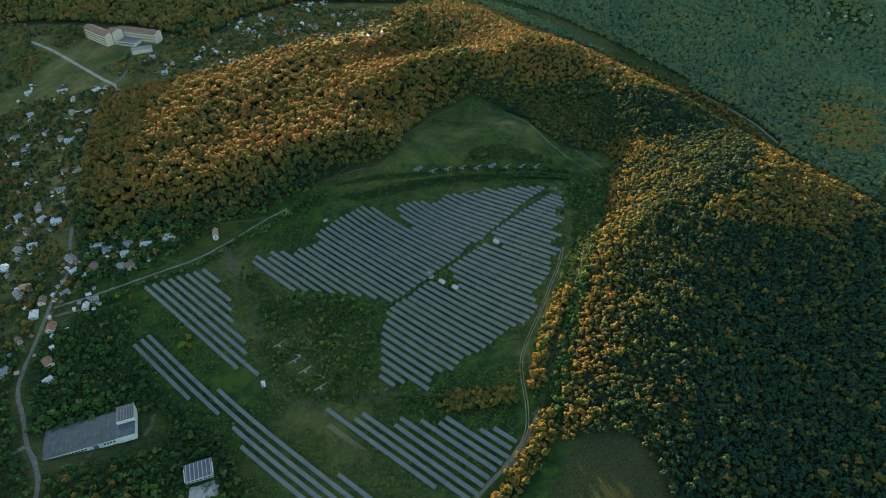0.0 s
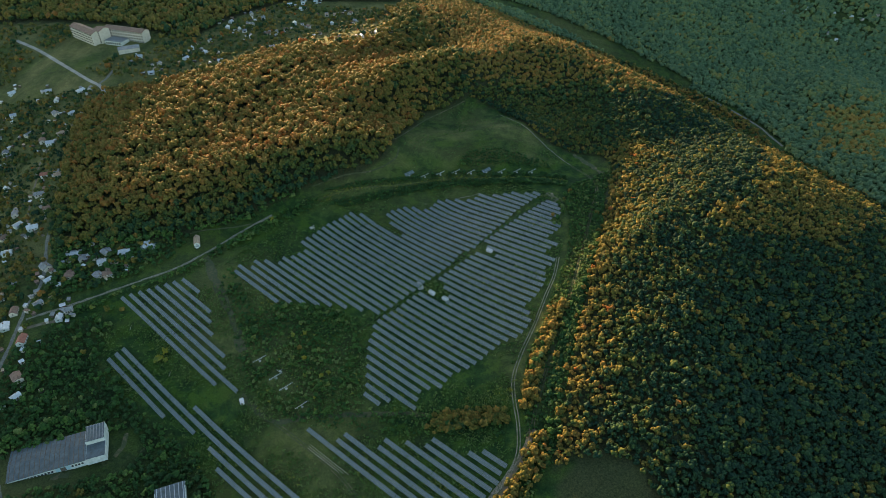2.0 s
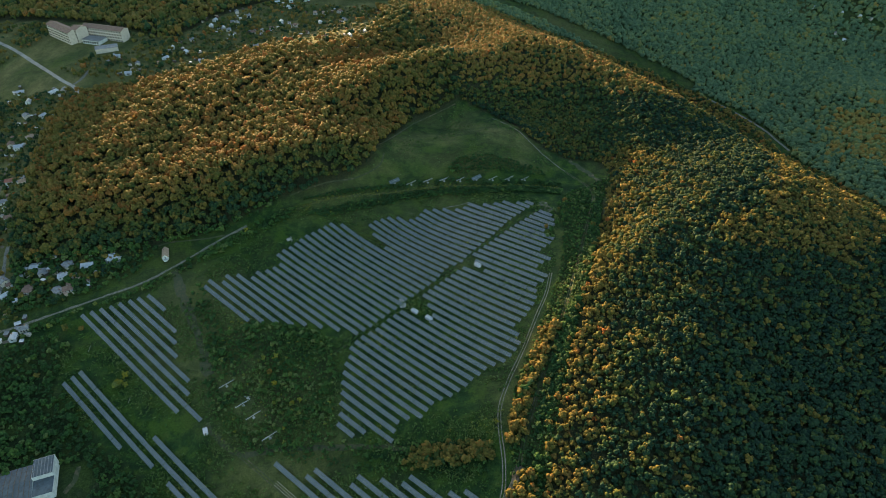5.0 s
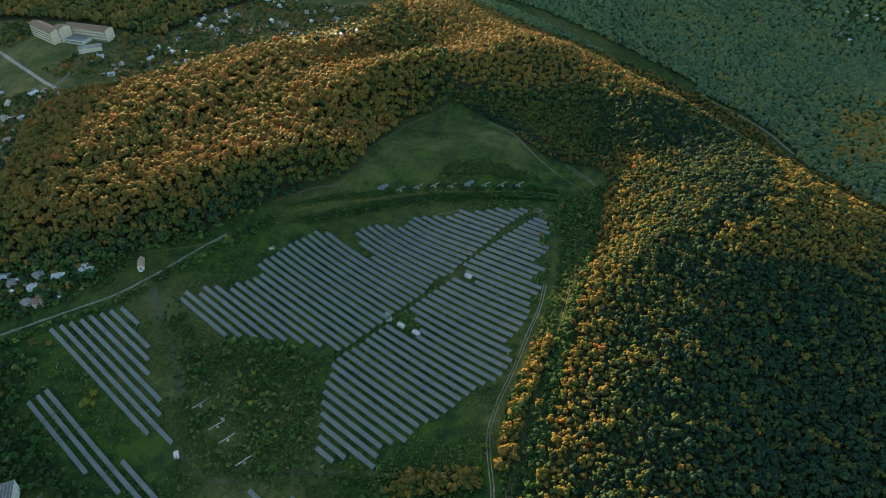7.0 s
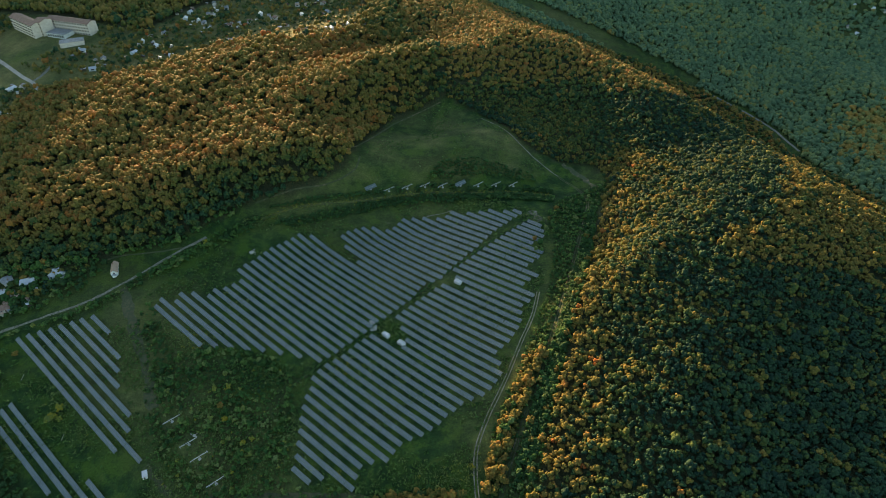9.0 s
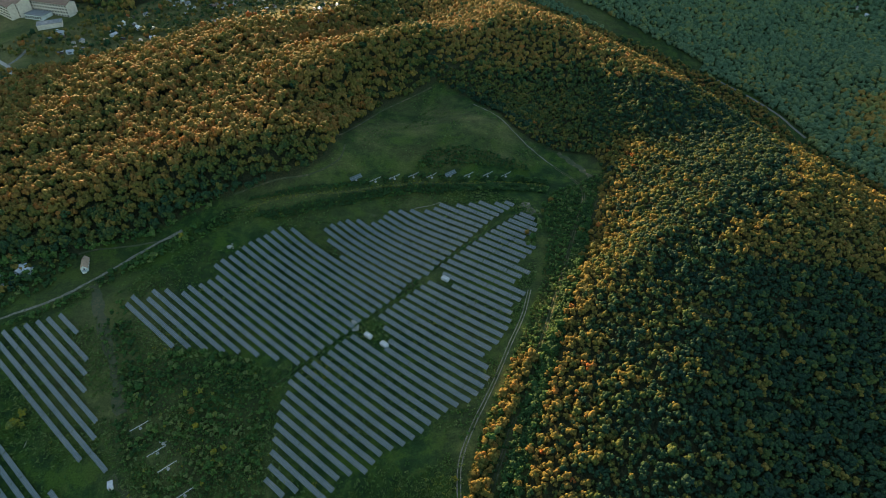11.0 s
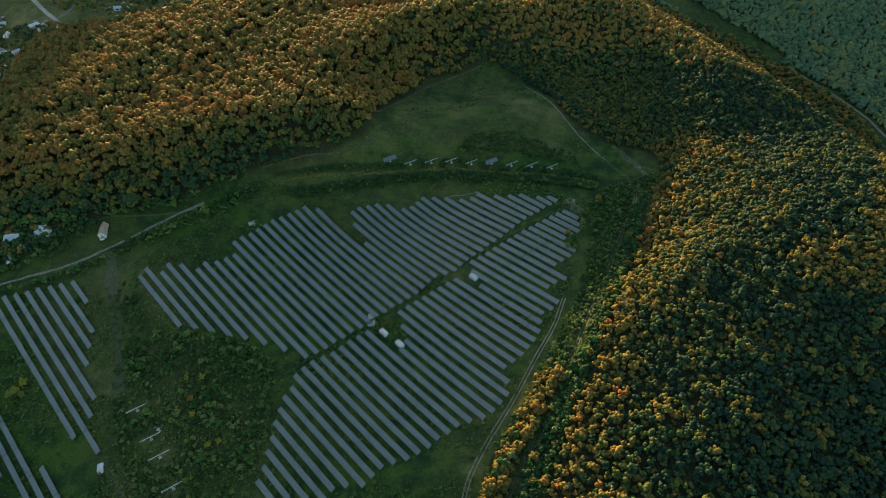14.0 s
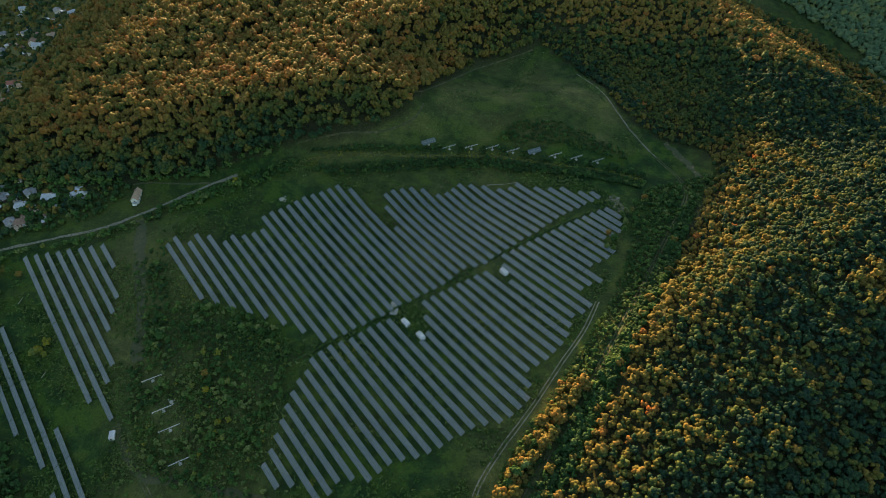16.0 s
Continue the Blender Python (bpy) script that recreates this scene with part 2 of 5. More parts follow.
WOOD_LEFT = [(-350, 478), (-330, 447), (-277, 460), (-228, 466), (-208, 476), (-169, 490), (-125, 520), (-77, 542), (-52, 562), (-40, 596), (-17, 660),
             (36, 702), (20, 800), (-30, 930), (-43, 1043), (-86, 1014), (-64, 942), (-89, 874), (-127, 826), (-220, 832), (-256, 792), (-344, 743),
             (-398, 730), (-411, 691), (-404, 640), (-366, 547)]
WOOD_RIGHT = [(75, 240), (84, 268), (92, 299), (105, 345), (126, 414), (147, 470), (162, 530), (181, 577), (174, 609), (136, 614), (111, 624), (90, 661),
              (65, 690), (36, 702), (20, 800), (-30, 930), (-43, 1043), (60, 1095), (230, 1105), (330, 1070), (380, 1040), (432, 994), (466, 955), (488, 912),
              (492, 880), (500, 842), (535, 780), (600, 620), (610, 250), (540, 60), (135, 150), (138, 204), (134, 215), (124, 243), (89, 248)]
WOOD_FAR = [(-60, 1120), (230, 1110), (345, 1076), (388, 1044), (436, 992), (470, 952), (494, 910), (502, 880), (508, 846), (536, 778), (592, 620), (1500, 700), (1700, 1900),
            (-300, 1900)]
WOOD_BACK = [(-580, 945), (-470, 925), (-400, 900), (-345, 880), (-310, 955), (-280, 1000), (-240, 1050), (-120, 1060), (-60, 1060), (-60, 1130), (-300, 1700), (-1000, 1500), (-850, 1000), (-700, 960)]
WOOD_SOUTH = [(-324, 344), (-295, 366), (-262, 384), (-252, 342), (-196, 292), (-160, 270), (-142, 241), (-113, 200), (-113, 120), (-340, 120), (-420, 300), (-345, 330)]
SCRUB = [(-153, 379), (-112, 392), (-68, 379), (-56, 362), (-50, 292), (-92, 286), (-122, 302), (-138, 325)]
GULLY = [(61, 262), (62, 300), (68, 330), (82, 360), (93, 387), (103, 412), (111, 437), (116, 462), (121, 490), (122, 518), (130, 548), (152, 566), (180, 582), (162, 530), (147, 470), (126, 414), (105, 345),
         (92, 299), (84, 268), (76, 244), (62, 236)]
# Zones of the hill where sun or shade is put into leaf tint.
LIT_SHOULDER = [(340, 628), (420, 730), (520, 800), (600, 740), (545, 700), (470, 560), (330, 424), (304, 436), (284, 446), (255, 442), (234, 452), (248, 472), (277, 490), (298, 514), (326, 573), (335, 600)]
SHADED_GREEN_SLOPE = [(38, 706), (45, 720), (88, 741), (140, 748), (180, 752), (204, 745), (246, 700), (297, 653), (328, 620), (333, 596), (326, 573), (298, 514), (277, 490), (252, 476), (242, 505), (239, 560),
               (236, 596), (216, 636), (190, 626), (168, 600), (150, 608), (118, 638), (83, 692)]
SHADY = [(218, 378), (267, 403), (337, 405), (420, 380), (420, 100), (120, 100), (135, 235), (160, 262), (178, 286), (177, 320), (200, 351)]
WEST_EDGE = [(70, 240), (77, 266), (99, 337), (113, 375), (133, 433), (151, 493), (172, 589), (200, 612)]
GARDENS = [(-405, 742), (-412, 690), (-404, 640), (-366, 547), (-350, 478), (-322, 440), (-345, 360), (-420, 300), (-700, 480), (-900, 900), (-300, 1060), (-60, 1060), (-90, 876), (-130, 832), (-225, 835), (-260, 792), (-330, 745)]
MEADOW = [(-40, 596), (-50, 556), (10, 568), (110, 580), (140, 597), (111, 622), (88, 660), (36, 701), (-17, 660)]


def build_ground():
    def spread(lo, a, b, hi, step):
        far = lambda start, end: start + (end - start) * (np.linspace(0, 1, 22)[1:] ** 2.2)  # noqa: E731
        return np.concatenate([far(a, lo)[::-1], np.arange(a, b + 1, step), far(b, hi)])

    xs, ys = spread(-3600, -720, 940, 3800, 6.5), spread(-3000, 140, 1420, 4600, 6.5)
    gx, gy = np.meshgrid(xs, ys)
    verts = np.stack([gx, gy, land(gx, gy)], -1).reshape(-1, 3)
    n = len(xs)
    a = (np.arange(len(ys) - 1)[:, None] * n + np.arange(n - 1)).ravel()
    mesh = fast_mesh("ground", verts, np.stack([a, a + 1, a + n + 1, a + n], 1))
    x, y = verts[:, 0], verts[:, 1]
    wood = np.zeros(len(x))
    for poly in (WOOD_LEFT, WOOD_RIGHT, WOOD_FAR, WOOD_BACK, WOOD_SOUTH):
        wood[inside(poly, x, y)] = 0.2 if poly is WOOD_FAR else 0.4 if poly is WOOD_SOUTH else 1.0
    wood[inside(GULLY, x, y)] = 0.15
    # Open meadow below the hill, mixed mostly towards the darker litter colour.
    wood[inside([(89, 248), (124, 243), (134, 215), (138, 204), (135, 140), (70, 140), (50, 190)], x, y)] = 0.8
    fill_attribute(mesh, "wood", wood)
    fill_attribute(mesh, "dry", np.where(inside(MEADOW, x, y), np.clip(0.28 + 0.3 * ripple(x, y, 40, 12), 0.1, 0.7), np.where(inside(GARDENS, x, y), np.clip(0.6 + 0.3 * ripple(x, y, 70, 5), 0.2, 0.95), np.clip(0.1 + 0.4 * ripple(x, y, 160, 3), 0, 0.45))))
    mesh.polygons.foreach_set("use_smooth", np.ones(len(mesh.polygons), bool))
    mesh.materials.append(GROUND)
    tagged(new("ground", mesh), "rolling grassy valley floor and wooded hills", "ground", kind="structure")


def fast_mesh(name, verts, faces):
    """A mesh from arrays; all faces have the same number of corners."""
    mesh = bpy.data.meshes.new(name)
    faces = np.asarray(faces, np.int32)
    count, size = faces.shape
    mesh.vertices.add(len(verts))
    mesh.vertices.foreach_set("co", np.asarray(verts, np.float32).ravel())
    mesh.loops.add(count * size)
    mesh.loops.foreach_set("vertex_index", faces.ravel())
    mesh.polygons.add(count)
    mesh.polygons.foreach_set("loop_start", np.arange(0, count * size, size, dtype=np.int32))
    mesh.update(calc_edges=True)
    return mesh


def fill_attribute(mesh, name, values):
    mesh.attributes.new(name, "FLOAT", "POINT").data.foreach_set("value", np.asarray(values, np.float32))


build_ground()


def smooth_line(points, step=4.0):
    """A rounded line through the points, as an array of x, y about step apart."""
    pts = [np.array(p, float) for p in points]
    pts = [2 * pts[0] - pts[1], *pts, 2 * pts[-1] - pts[-2]]
    out = []
    for p0, p1, p2, p3 in zip(pts, pts[1:], pts[2:], pts[3:]):
        for t in np.linspace(0, 1, max(2, int(np.linalg.norm(p2 - p1) / step)), endpoint=False):
            out.append(0.5 * (2 * p1 + (p2 - p0) * t + (2 * p0 - 5 * p1 + 4 * p2 - p3) * t * t + (3 * p1 - p0 - 3 * p2 + p3) * t ** 3))
    return np.array(out + [pts[-2]])


def strip(name, line, width, mat, offset=0.0, lift=0.12, ragged=0.15, parent=None, label="", category="road", seed=0):
    """A road or track laid on the ground along a line."""
    rng = np.random.default_rng(seed)
    way = np.gradient(line, axis=0)
    way /= np.linalg.norm(way, axis=1)[:, None]
    side = np.stack([way[:, 1], -way[:, 0]], 1)
    half = width / 2 * (1 + ragged * rng.uniform(-1, 1, (len(line), 2)))
    cols = []
    for k in (-1.0, -0.33, 0.33, 1.0):
        xy = line + side * (offset + k * half[:, 0 if k < 0 else 1])[:, None]
        cols.append(np.c_[xy, land(xy[:, 0], xy[:, 1]) + lift - (0.10 if abs(k) == 1 else 0)])
    verts = np.stack(cols, 1).reshape(-1, 3)
    a = (np.arange(len(line) - 1)[:, None] * 4 + np.arange(3)).ravel()
    mesh = fast_mesh(name, verts, np.stack([a, a + 1, a + 5, a + 4], 1))
    mesh.materials.append(mat)
    ob = new(name, mesh)
    ob.parent = parent
    return ob if parent else tagged(ob, label, category, kind="structure")


def rutted_track(points, label, gauge=1.7, rut=0.8, mat=None, seed=0):
    line = smooth_line(points)
    body = tagged(new("track"), label, "track", kind="structure")
    for n, side in enumerate((-1, 1)):
        strip("rut", line, rut, mat or GRAVEL, side * gauge / 2, 0.14, 0.3, parent=body, seed=seed + n)
    return body


PERIMETER = [(0, 185), (21, 210), (41, 231), (54, 250), (57, 271), (56, 295), (57, 312), (64, 332), (71, 347), (77, 360), (88, 387), (97, 408), (103, 430)]
BRANCH = [(53, 246), (64, 261), (69, 283), (84, 326), (101, 370), (122, 430), (139, 484), (157, 545), (154, 572), (138, 592)]
AXIS = [(-56, 362), (-44, 375), (-10, 411), (38, 460), (108, 522)]
WEST_ROAD = [(-150, 492), (-165, 481), (-181, 466), (-198, 449), (-221, 429), (-253, 412), (-276, 400), (-294, 391), (-325, 378)]
STREET = [(-349, 474), (-344, 457), (-334, 431), (-330, 412), (-331, 393), (-328, 369), (-325, 348), (-322, 324), (-316, 298), (-300, 274), (-286, 252), (-272, 236), (-262, 216), (-255, 190)]
HILL_ROAD = [(-600, 900), (-553, 866), (-488, 809), (-440, 767), (-413, 745), (-401, 725), (-397, 705), (-402, 690)]
LANE = [(-402, 690), (-418, 660), (-428, 615), (-412, 570), (-396, 530), (-378, 490), (-352, 470)]
EARTH = [(-199, 442), (-192, 432), (-179, 410), (-164, 385), (-152, 362), (-144, 346)]
VALLEY_ROAD = [(437, 996), (471, 957), (496, 914), (505, 882), (512, 856)]
VALLEY_GRASS = [(40, 1150), (120, 1172), (200, 1158), (290, 1114), (360, 1064), (404, 1030)]
NORTH_BANK = [(-110, 512), (-87, 524), (-30, 543), (-2, 553), (23, 558), (61, 556), (98, 558), (129, 562)]
rutted_track(PERIMETER, "two pale gravel ruts beside the solar field", 1.8, 0.7, WORN_GRAVEL, seed=1)
rutted_track(BRANCH, "faint grassy track between rows of autumn trees", 1.7, 0.7, OVERGROWN, seed=4)
strip("road", smooth_line([(-4, 180), (21, 210), (41, 231), (53, 247)]), 3.3, WORN_GRAVEL, ragged=0.4, lift=0.08, label="pale gravel track beside the southern rows", seed=45)
strip("road", smooth_line([(42, 226), (52, 243), (60, 256), (66, 270)]), 4.2, DIRT, ragged=0.5, label="pale dirt fork between track and field", seed=43)
strip("road", smooth_line(AXIS), 1.0, TRODDEN, ragged=0.5, label="narrow dirt service lane between solar rows", seed=7)
strip("verge", smooth_line(NORTH_BANK), 1.6, HAY, ragged=0.9, label="yellowing grass strip between two hedges", category="grass", seed=41)
strip("road", smooth_line(WEST_ROAD), 2.2, WORN_GRAVEL, ragged=0.45, label="pale gravel lane under the wooded hill", seed=8)
strip("road", smooth_line(STREET), 2.9, ASPHALT, ragged=0.3, label="worn grey village street", seed=9)
strip("road", smooth_line(LANE), 2.4, DIRT, label="narrow dirt lane between village gardens", seed=40)
strip("road", smooth_line(HILL_ROAD), 4.2, PALE_ROAD, label="pale asphalt road past the meadow", seed=10)
strip("road", smooth_line(VALLEY_ROAD), 3.4, ASPHALT, label="grey road along the far valley", seed=11)
strip("road", smooth_line([(-419, 752), (-414, 762), (-413, 785)]), 4.0, ASPHALT, label="short asphalt side road", seed=12)
strip("road", smooth_line([(-138, 311), (-129, 303), (-110, 289), (-88, 290), (-56, 289), (-11, 287), (6, 280)]), 3.4, TRODDEN, ragged=0.5, label="brown dirt lane below the solar field", seed=13)
rutted_track([(-129, 303), (-110, 289), (-88, 272), (-60, 248), (-40, 225)], "faint wheel ruts in grass", 1.7, 0.6, OVERGROWN, seed=14)
strip("path", smooth_line(EARTH), 6.5, TRODDEN, ragged=0.5, label="bare earth strip between scrub", seed=15)
strip("path", smooth_line([(-166, 482), (-179, 478), (-196, 475), (-209, 473), (-219, 469)]), 1.3, OVERGROWN, ragged=0.4, label="faint path behind the long house", seed=42)
strip("path", smooth_line([(30, 696), (-6, 666), (-23, 642), (-43, 594), (-72, 588)]), 1.5, OVERGROWN, label="footpath along the meadow's wooded edge", seed=16)
strip("path", smooth_line([(-38, 582), (-42, 566), (-62, 549), (-88, 539), (-117, 524)]), 1.3, OVERGROWN, label="footpath under the trees", seed=17)
strip("scree", smooth_line([(144, 610), (157, 597), (169, 576)]), 5.0, OVERGROWN, ragged=0.7, label="bare grey ground at the edge of the wood", category="ground", seed=46)
strip("path", smooth_line([(138, 592), (108, 620), (84, 661), (70, 678)]), 1.2, WORN_GRAVEL, ragged=0.8, label="pale path along the meadow's edge", seed=18)
strip("road", smooth_line([(-286, 252), (-300, 243), (-330, 238)]), 3.5, ASPHALT, label="asphalt drive to the warehouse", seed=19)
strip("road", smooth_line([(-328, 366), (-312, 372), (-296, 376)]), 3.0, DIRT, label="dirt drive to a house", seed=20)

# ---- where the buildings stand: x, y and a letter for the look ----
VILLAGE = [(-549, 776, "w"), (-485, 753, "w"), (-435, 737, "w"), (-423, 739, "w"), (-462, 727, "z"), (-525, 729, "z"), (-450, 698, "s"), (-426, 690, "z"), (-532, 697, "s"),
           (-422, 651, "t"), (-476, 675, "s"), (-444, 648, "b"), (-428, 637, "z"), (-526, 667, "w"), (-503, 661, "w"), (-456, 581, "z"), (-505, 642, "w"), (-400, 571, "r"),
           (-380, 561, "t"), (-388, 535, "s"), (-364, 505, "w"), (-404, 513, "s"), (-431, 518, "z"), (-389, 492, "z"), (-398, 479, "b"), (-368, 482, "w")]
VILLAGE_NEAR = [(-380, 455, "w"), (-393, 453, "s"), (-312, 446, "w"), (-304, 440, "s"), (-286, 447, "s"), (-285, 436, "z"), (-275, 423, "b"), (-269, 446, "z"),
                (-333, 432, "s"), (-324, 417, "w"), (-308, 422, "w"), (-283, 421, "s"), (-396, 432, "w"), (-362, 403, "t"), (-364, 395, "w"), (-321, 392, "w"), (-297, 377, "w"),
                (-293, 385, "s"), (-338, 385, "b"), (-338, 370, "w"), (-317, 356, "r"), (-338, 344, "b"), (-297, 306, "w"), (-304, 322, "b"), (-335, 313, "s")]
VILLAGE_FAR = [(-286, 918, "z"), (-279, 941, "w"), (-272, 937, "w"), (-304, 922, "w"), (-305, 944, "z"), (-278, 912, "w"), (-264, 892, "w"), (-243, 907, "w"), (-232, 913, "s"), (-236, 1028, "w"),
               (-217, 1036, "w"), (-198, 1044, "z"), (-215, 1011, "w"), (-173, 991, "t"), (-160, 992, "t"), (-139, 1001, "w"), (-107, 875, "w"), (-94, 843, "w"), (-78, 901, "w"), (-71, 906, "s"),
               (-89, 893, "z"), (-139, 868, "b")]
VILLAGE_FAR += [(-159, 952, "w"), (-315, 873, "s"), (-282, 806, "w"), (-267, 787, "w"), (-309, 835, "z"), (-331, 847, "w"), (-330, 816, "z"), (-300, 789, "w"), (-358, 798, "s"), (-360, 774, "z"),
                (-391, 818, "z"), (-225, 852, "w"), (-264, 966, "s"), (-222, 925, "b"), (-214, 950, "z"), (-191, 939, "w"), (-169, 903, "b"), (-284, 980, "w"), (-279, 756, "z"), (-126, 962, "s")]
HAMLET = [(764, 1215, "w"), (809, 1213, "w"), (736, 1227, "z"), (709, 1176, "w"), (717, 1157, "w"), (691, 1246, "w"), (646, 1238, "z"), (791, 1173, "w"), (779, 1206, "s")]
CLEARINGS = [(x, y, 4.8) for x, y, _ in VILLAGE + VILLAGE_NEAR + VILLAGE_FAR] + [(-208, 455, 11), (-136, 305, 5), (-438, 850, 30), (-480, 870, 34), (-410, 846, 28)]
CLEARINGS += [(-264 + 10 * k, 250 + 3.9 * k, 17) for k in range(6)] + [(-166, 238, 12), (-160, 225, 10), (-272, 292, 0), (-470, 820, 40), (-520, 800, 40), (-500, 850, 25)]
CLEARINGS += [(-129, 337, 6), (-114, 322, 7), (-105, 313, 6), (-91, 298, 6)] + [(-26 + 15.4 * k, 556 + 1.2 * k, 5) for k in range(9)]

# ---- building blocks ----


def part(name, bm, mat, parent, label="", smooth=False):
    """Links a bmesh as one mesh object under a thing or a part."""
    mesh = bpy.data.meshes.new(name)
    bmesh.ops.recalc_face_normals(bm, faces=bm.faces)
    bm.to_mesh(mesh)
    bm.free()
    mesh.materials.append(mat)
    if smooth:
        mesh.polygons.foreach_set("use_smooth", np.ones(len(mesh.polygons), bool))
    ob = new(name, mesh)
    ob.parent = parent
    return tagged(ob, label)


def box(bm, x, y, z, sx, sy, sz, turn=None):
    """Adds a box centred at x, y with its foot at z."""
    m = Matrix.Translation((x, y, z + sz / 2)) @ (turn or Matrix()) @ Matrix.Diagonal((sx, sy, sz, 1))
    return bmesh.ops.create_cube(bm, size=1, matrix=m)["verts"]


def block(*size, bevel=0.0):
    bm = bmesh.new()
    box(bm, *size)
    if bevel:
        bmesh.ops.bevel(bm, geom=bm.edges[:], offset=bevel, segments=1, affect="EDGES")
    return bm


def rod(bm, a, b, radius, sides=6, top=None):
    a, b = Vector(a), Vector(b)
    m = Matrix.Translation((a + b) / 2) @ (b - a).to_track_quat("Z", "Y").to_matrix().to_4x4()
    bmesh.ops.create_cone(bm, cap_ends=True, segments=sides, radius1=radius, radius2=radius if top is None else top, depth=(b - a).length, matrix=m)


def standing(name, x, y, turn, label, category, group="", sink=0.0):
    """An Empty at a thing's base, on the ground."""
    ob = tagged(new(name), label, category, group)
    ob.matrix_world = pose(x, y, height(x, y) - sink, 0, 0, turn)
    return ob


# ---- solar fields ----
ROW_TURN = -39.0
EAST = np.array([math.cos(radians(ROW_TURN)), math.sin(radians(ROW_TURN))])
NORTH = np.array([-EAST[1], EAST[0]])
MODULE, DEEP, LINES = 1.67, 1.0, 3
TILT_UP = radians(24)


def module_table(columns):
    """A tilted table of modules, three lines high: a frame and a darker, slightly raised face each."""
    rng = np.random.default_rng(columns)
    verts, faces, mats = [], [], []
    c, s = math.cos(TILT_UP), math.sin(TILT_UP)

    def at(x, d, up):
        return (x, (d - LINES * DEEP / 2) * c - up * s, 0.75 + d * s + up * c)

    for i in range(columns):
        for j in range(LINES):
            x0, x1 = i * MODULE + 0.012, (i + 1) * MODULE - 0.012
            d0, d1 = j * DEEP + 0.012, (j + 1) * DEEP - 0.012
            w = rng.uniform(-0.006, 0.006)
            n = len(verts)
            verts += [at(x0, d0, -0.04), at(x1, d0, -0.04), at(x1, d1, -0.04), at(x0, d1, -0.04), at(x0, d0, 0), at(x1, d0, 0), at(x1, d1, 0), at(x0, d1, 0)]
            faces += [(n + 3, n + 2, n + 1, n), (n + 4, n + 5, n + 6, n + 7), (n, n + 1, n + 5, n + 4), (n + 1, n + 2, n + 6, n + 5), (n + 2, n + 3, n + 7, n + 6), (n + 3, n, n + 4, n + 7)]
            mats += [1] * 6
            n = len(verts)
            b = 0.03
            e = 0.05
            verts += [at(x0 + b, d0 + e, 0.004 + w), at(x1 - b, d0 + e, 0.004 - w), at(x1 - b, d1 - e, 0.006 + w), at(x0 + b, d1 - e, 0.006 - w)]
            verts = verts[:-4] + [(x, y, max(z, 0)) for x, y, z in verts[-4:]]
            faces += [(n, n + 1, n + 2, n + 3)]
            mats += [0]
    mesh = fast_mesh("panel_table", verts, faces)
    mesh.materials.append(CELLS)
    mesh.materials.append(FRAME_METAL)
    mesh.polygons.foreach_set("material_index", np.array(mats, np.int32))
    return mesh


def support_mesh(columns):
    bm = bmesh.new()
    c, s = math.cos(TILT_UP), math.sin(TILT_UP)
    length, deep = columns * MODULE, LINES * DEEP
    for d in (0.6, deep - 0.6):
        rod(bm, (0.1, (d - deep / 2) * c, 0.63 + d * s), (length - 0.1, (d - deep / 2) * c, 0.63 + d * s), 0.06, 4)
        count = max(2, round(length / 5) + 1)
        for k in range(count):
            x = 0.4 + (length - 0.8) * k / (count - 1)
            rod(bm, (x, (d - deep / 2) * c, -0.7), (x, (d - deep / 2) * c, 0.63 + d * s), 0.06, 4)
    mesh = bpy.data.meshes.new("support_frame")
    bm.to_mesh(mesh)
    bm.free()
    mesh.materials.append(STEEL)
    return mesh


TABLES = {}


def solar_row(n, u0, u1, rng, label, group):
    columns = int((u1 - u0) / MODULE)
    if columns < 4:
        return
    a = EAST * u0 + NORTH * n
    row = standing("solar_panel_row", a[0], a[1], 0, label, "solar panels", group)
    base = row.matrix_world.inverted()
    u = u0
    while columns > 0:
        take = 12 if columns >= 16 else columns
        if take not in TABLES:
            TABLES[take] = module_table(take), support_mesh(take)
        p, q = EAST * u + NORTH * n, EAST * (u + take * MODULE) + NORTH * n
        zp, zq = height(*p), height(*q)
        along = Vector((q[0] - p[0], q[1] - p[1], zq - zp)).normalized()
        across = Vector((NORTH[0], NORTH[1], 0))
        up = along.cross(across).normalized()
        m = Matrix((along, up.cross(along), up)).transposed().to_4x4()
        m.translation = (p[0], p[1], (zp + zq) / 2 - (zq - zp) / 2 + rng.uniform(-0.05, 0.05))
        table = new("panel_table", TABLES[take][0])
        table.parent, table.matrix_local = row, base @ m @ Matrix.Rotation(rng.uniform(-0.012, 0.012), 4, "X")
        frame_part = new("support_frame", TABLES[take][1])
        frame_part.parent = table
        u += take * MODULE + rng.uniform(0.22, 0.4)
        columns -= take


# Outlines in metres along the rows (east) and across them (north).
FIELD_UPPER = [(-345, 223), (-335, 229.7), (-325, 235.5), (-316, 241.7), (-308, 247.5), (-298, 253), (-289, 258.3), (-271.5, 265), (-268, 286.6), (-266, 313), (-262.6, 345.4),
               (-264.6, 361), (-258.4, 374), (-259.4, 386.4), (-256.6, 432), (-254, 466), (-252, 473), (-260.3, 473.4), (-270.3, 462), (-278.2, 459.7), (-288.2, 448.2), (-304, 443.4),
               (-305, 431.5), (-318.3, 424), (-331.8, 412.2), (-330.7, 397.3), (-334, 391.4), (-342.2, 388), (-348.2, 382.3), (-355.7, 364), (-344.3, 357), (-323.2, 350.7), (-322, 345.8),
               (-369.2, 346), (-378, 339), (-379.7, 326), (-382.6, 314.3), (-382.3, 296), (-385, 285.5), (-373, 279.2)]
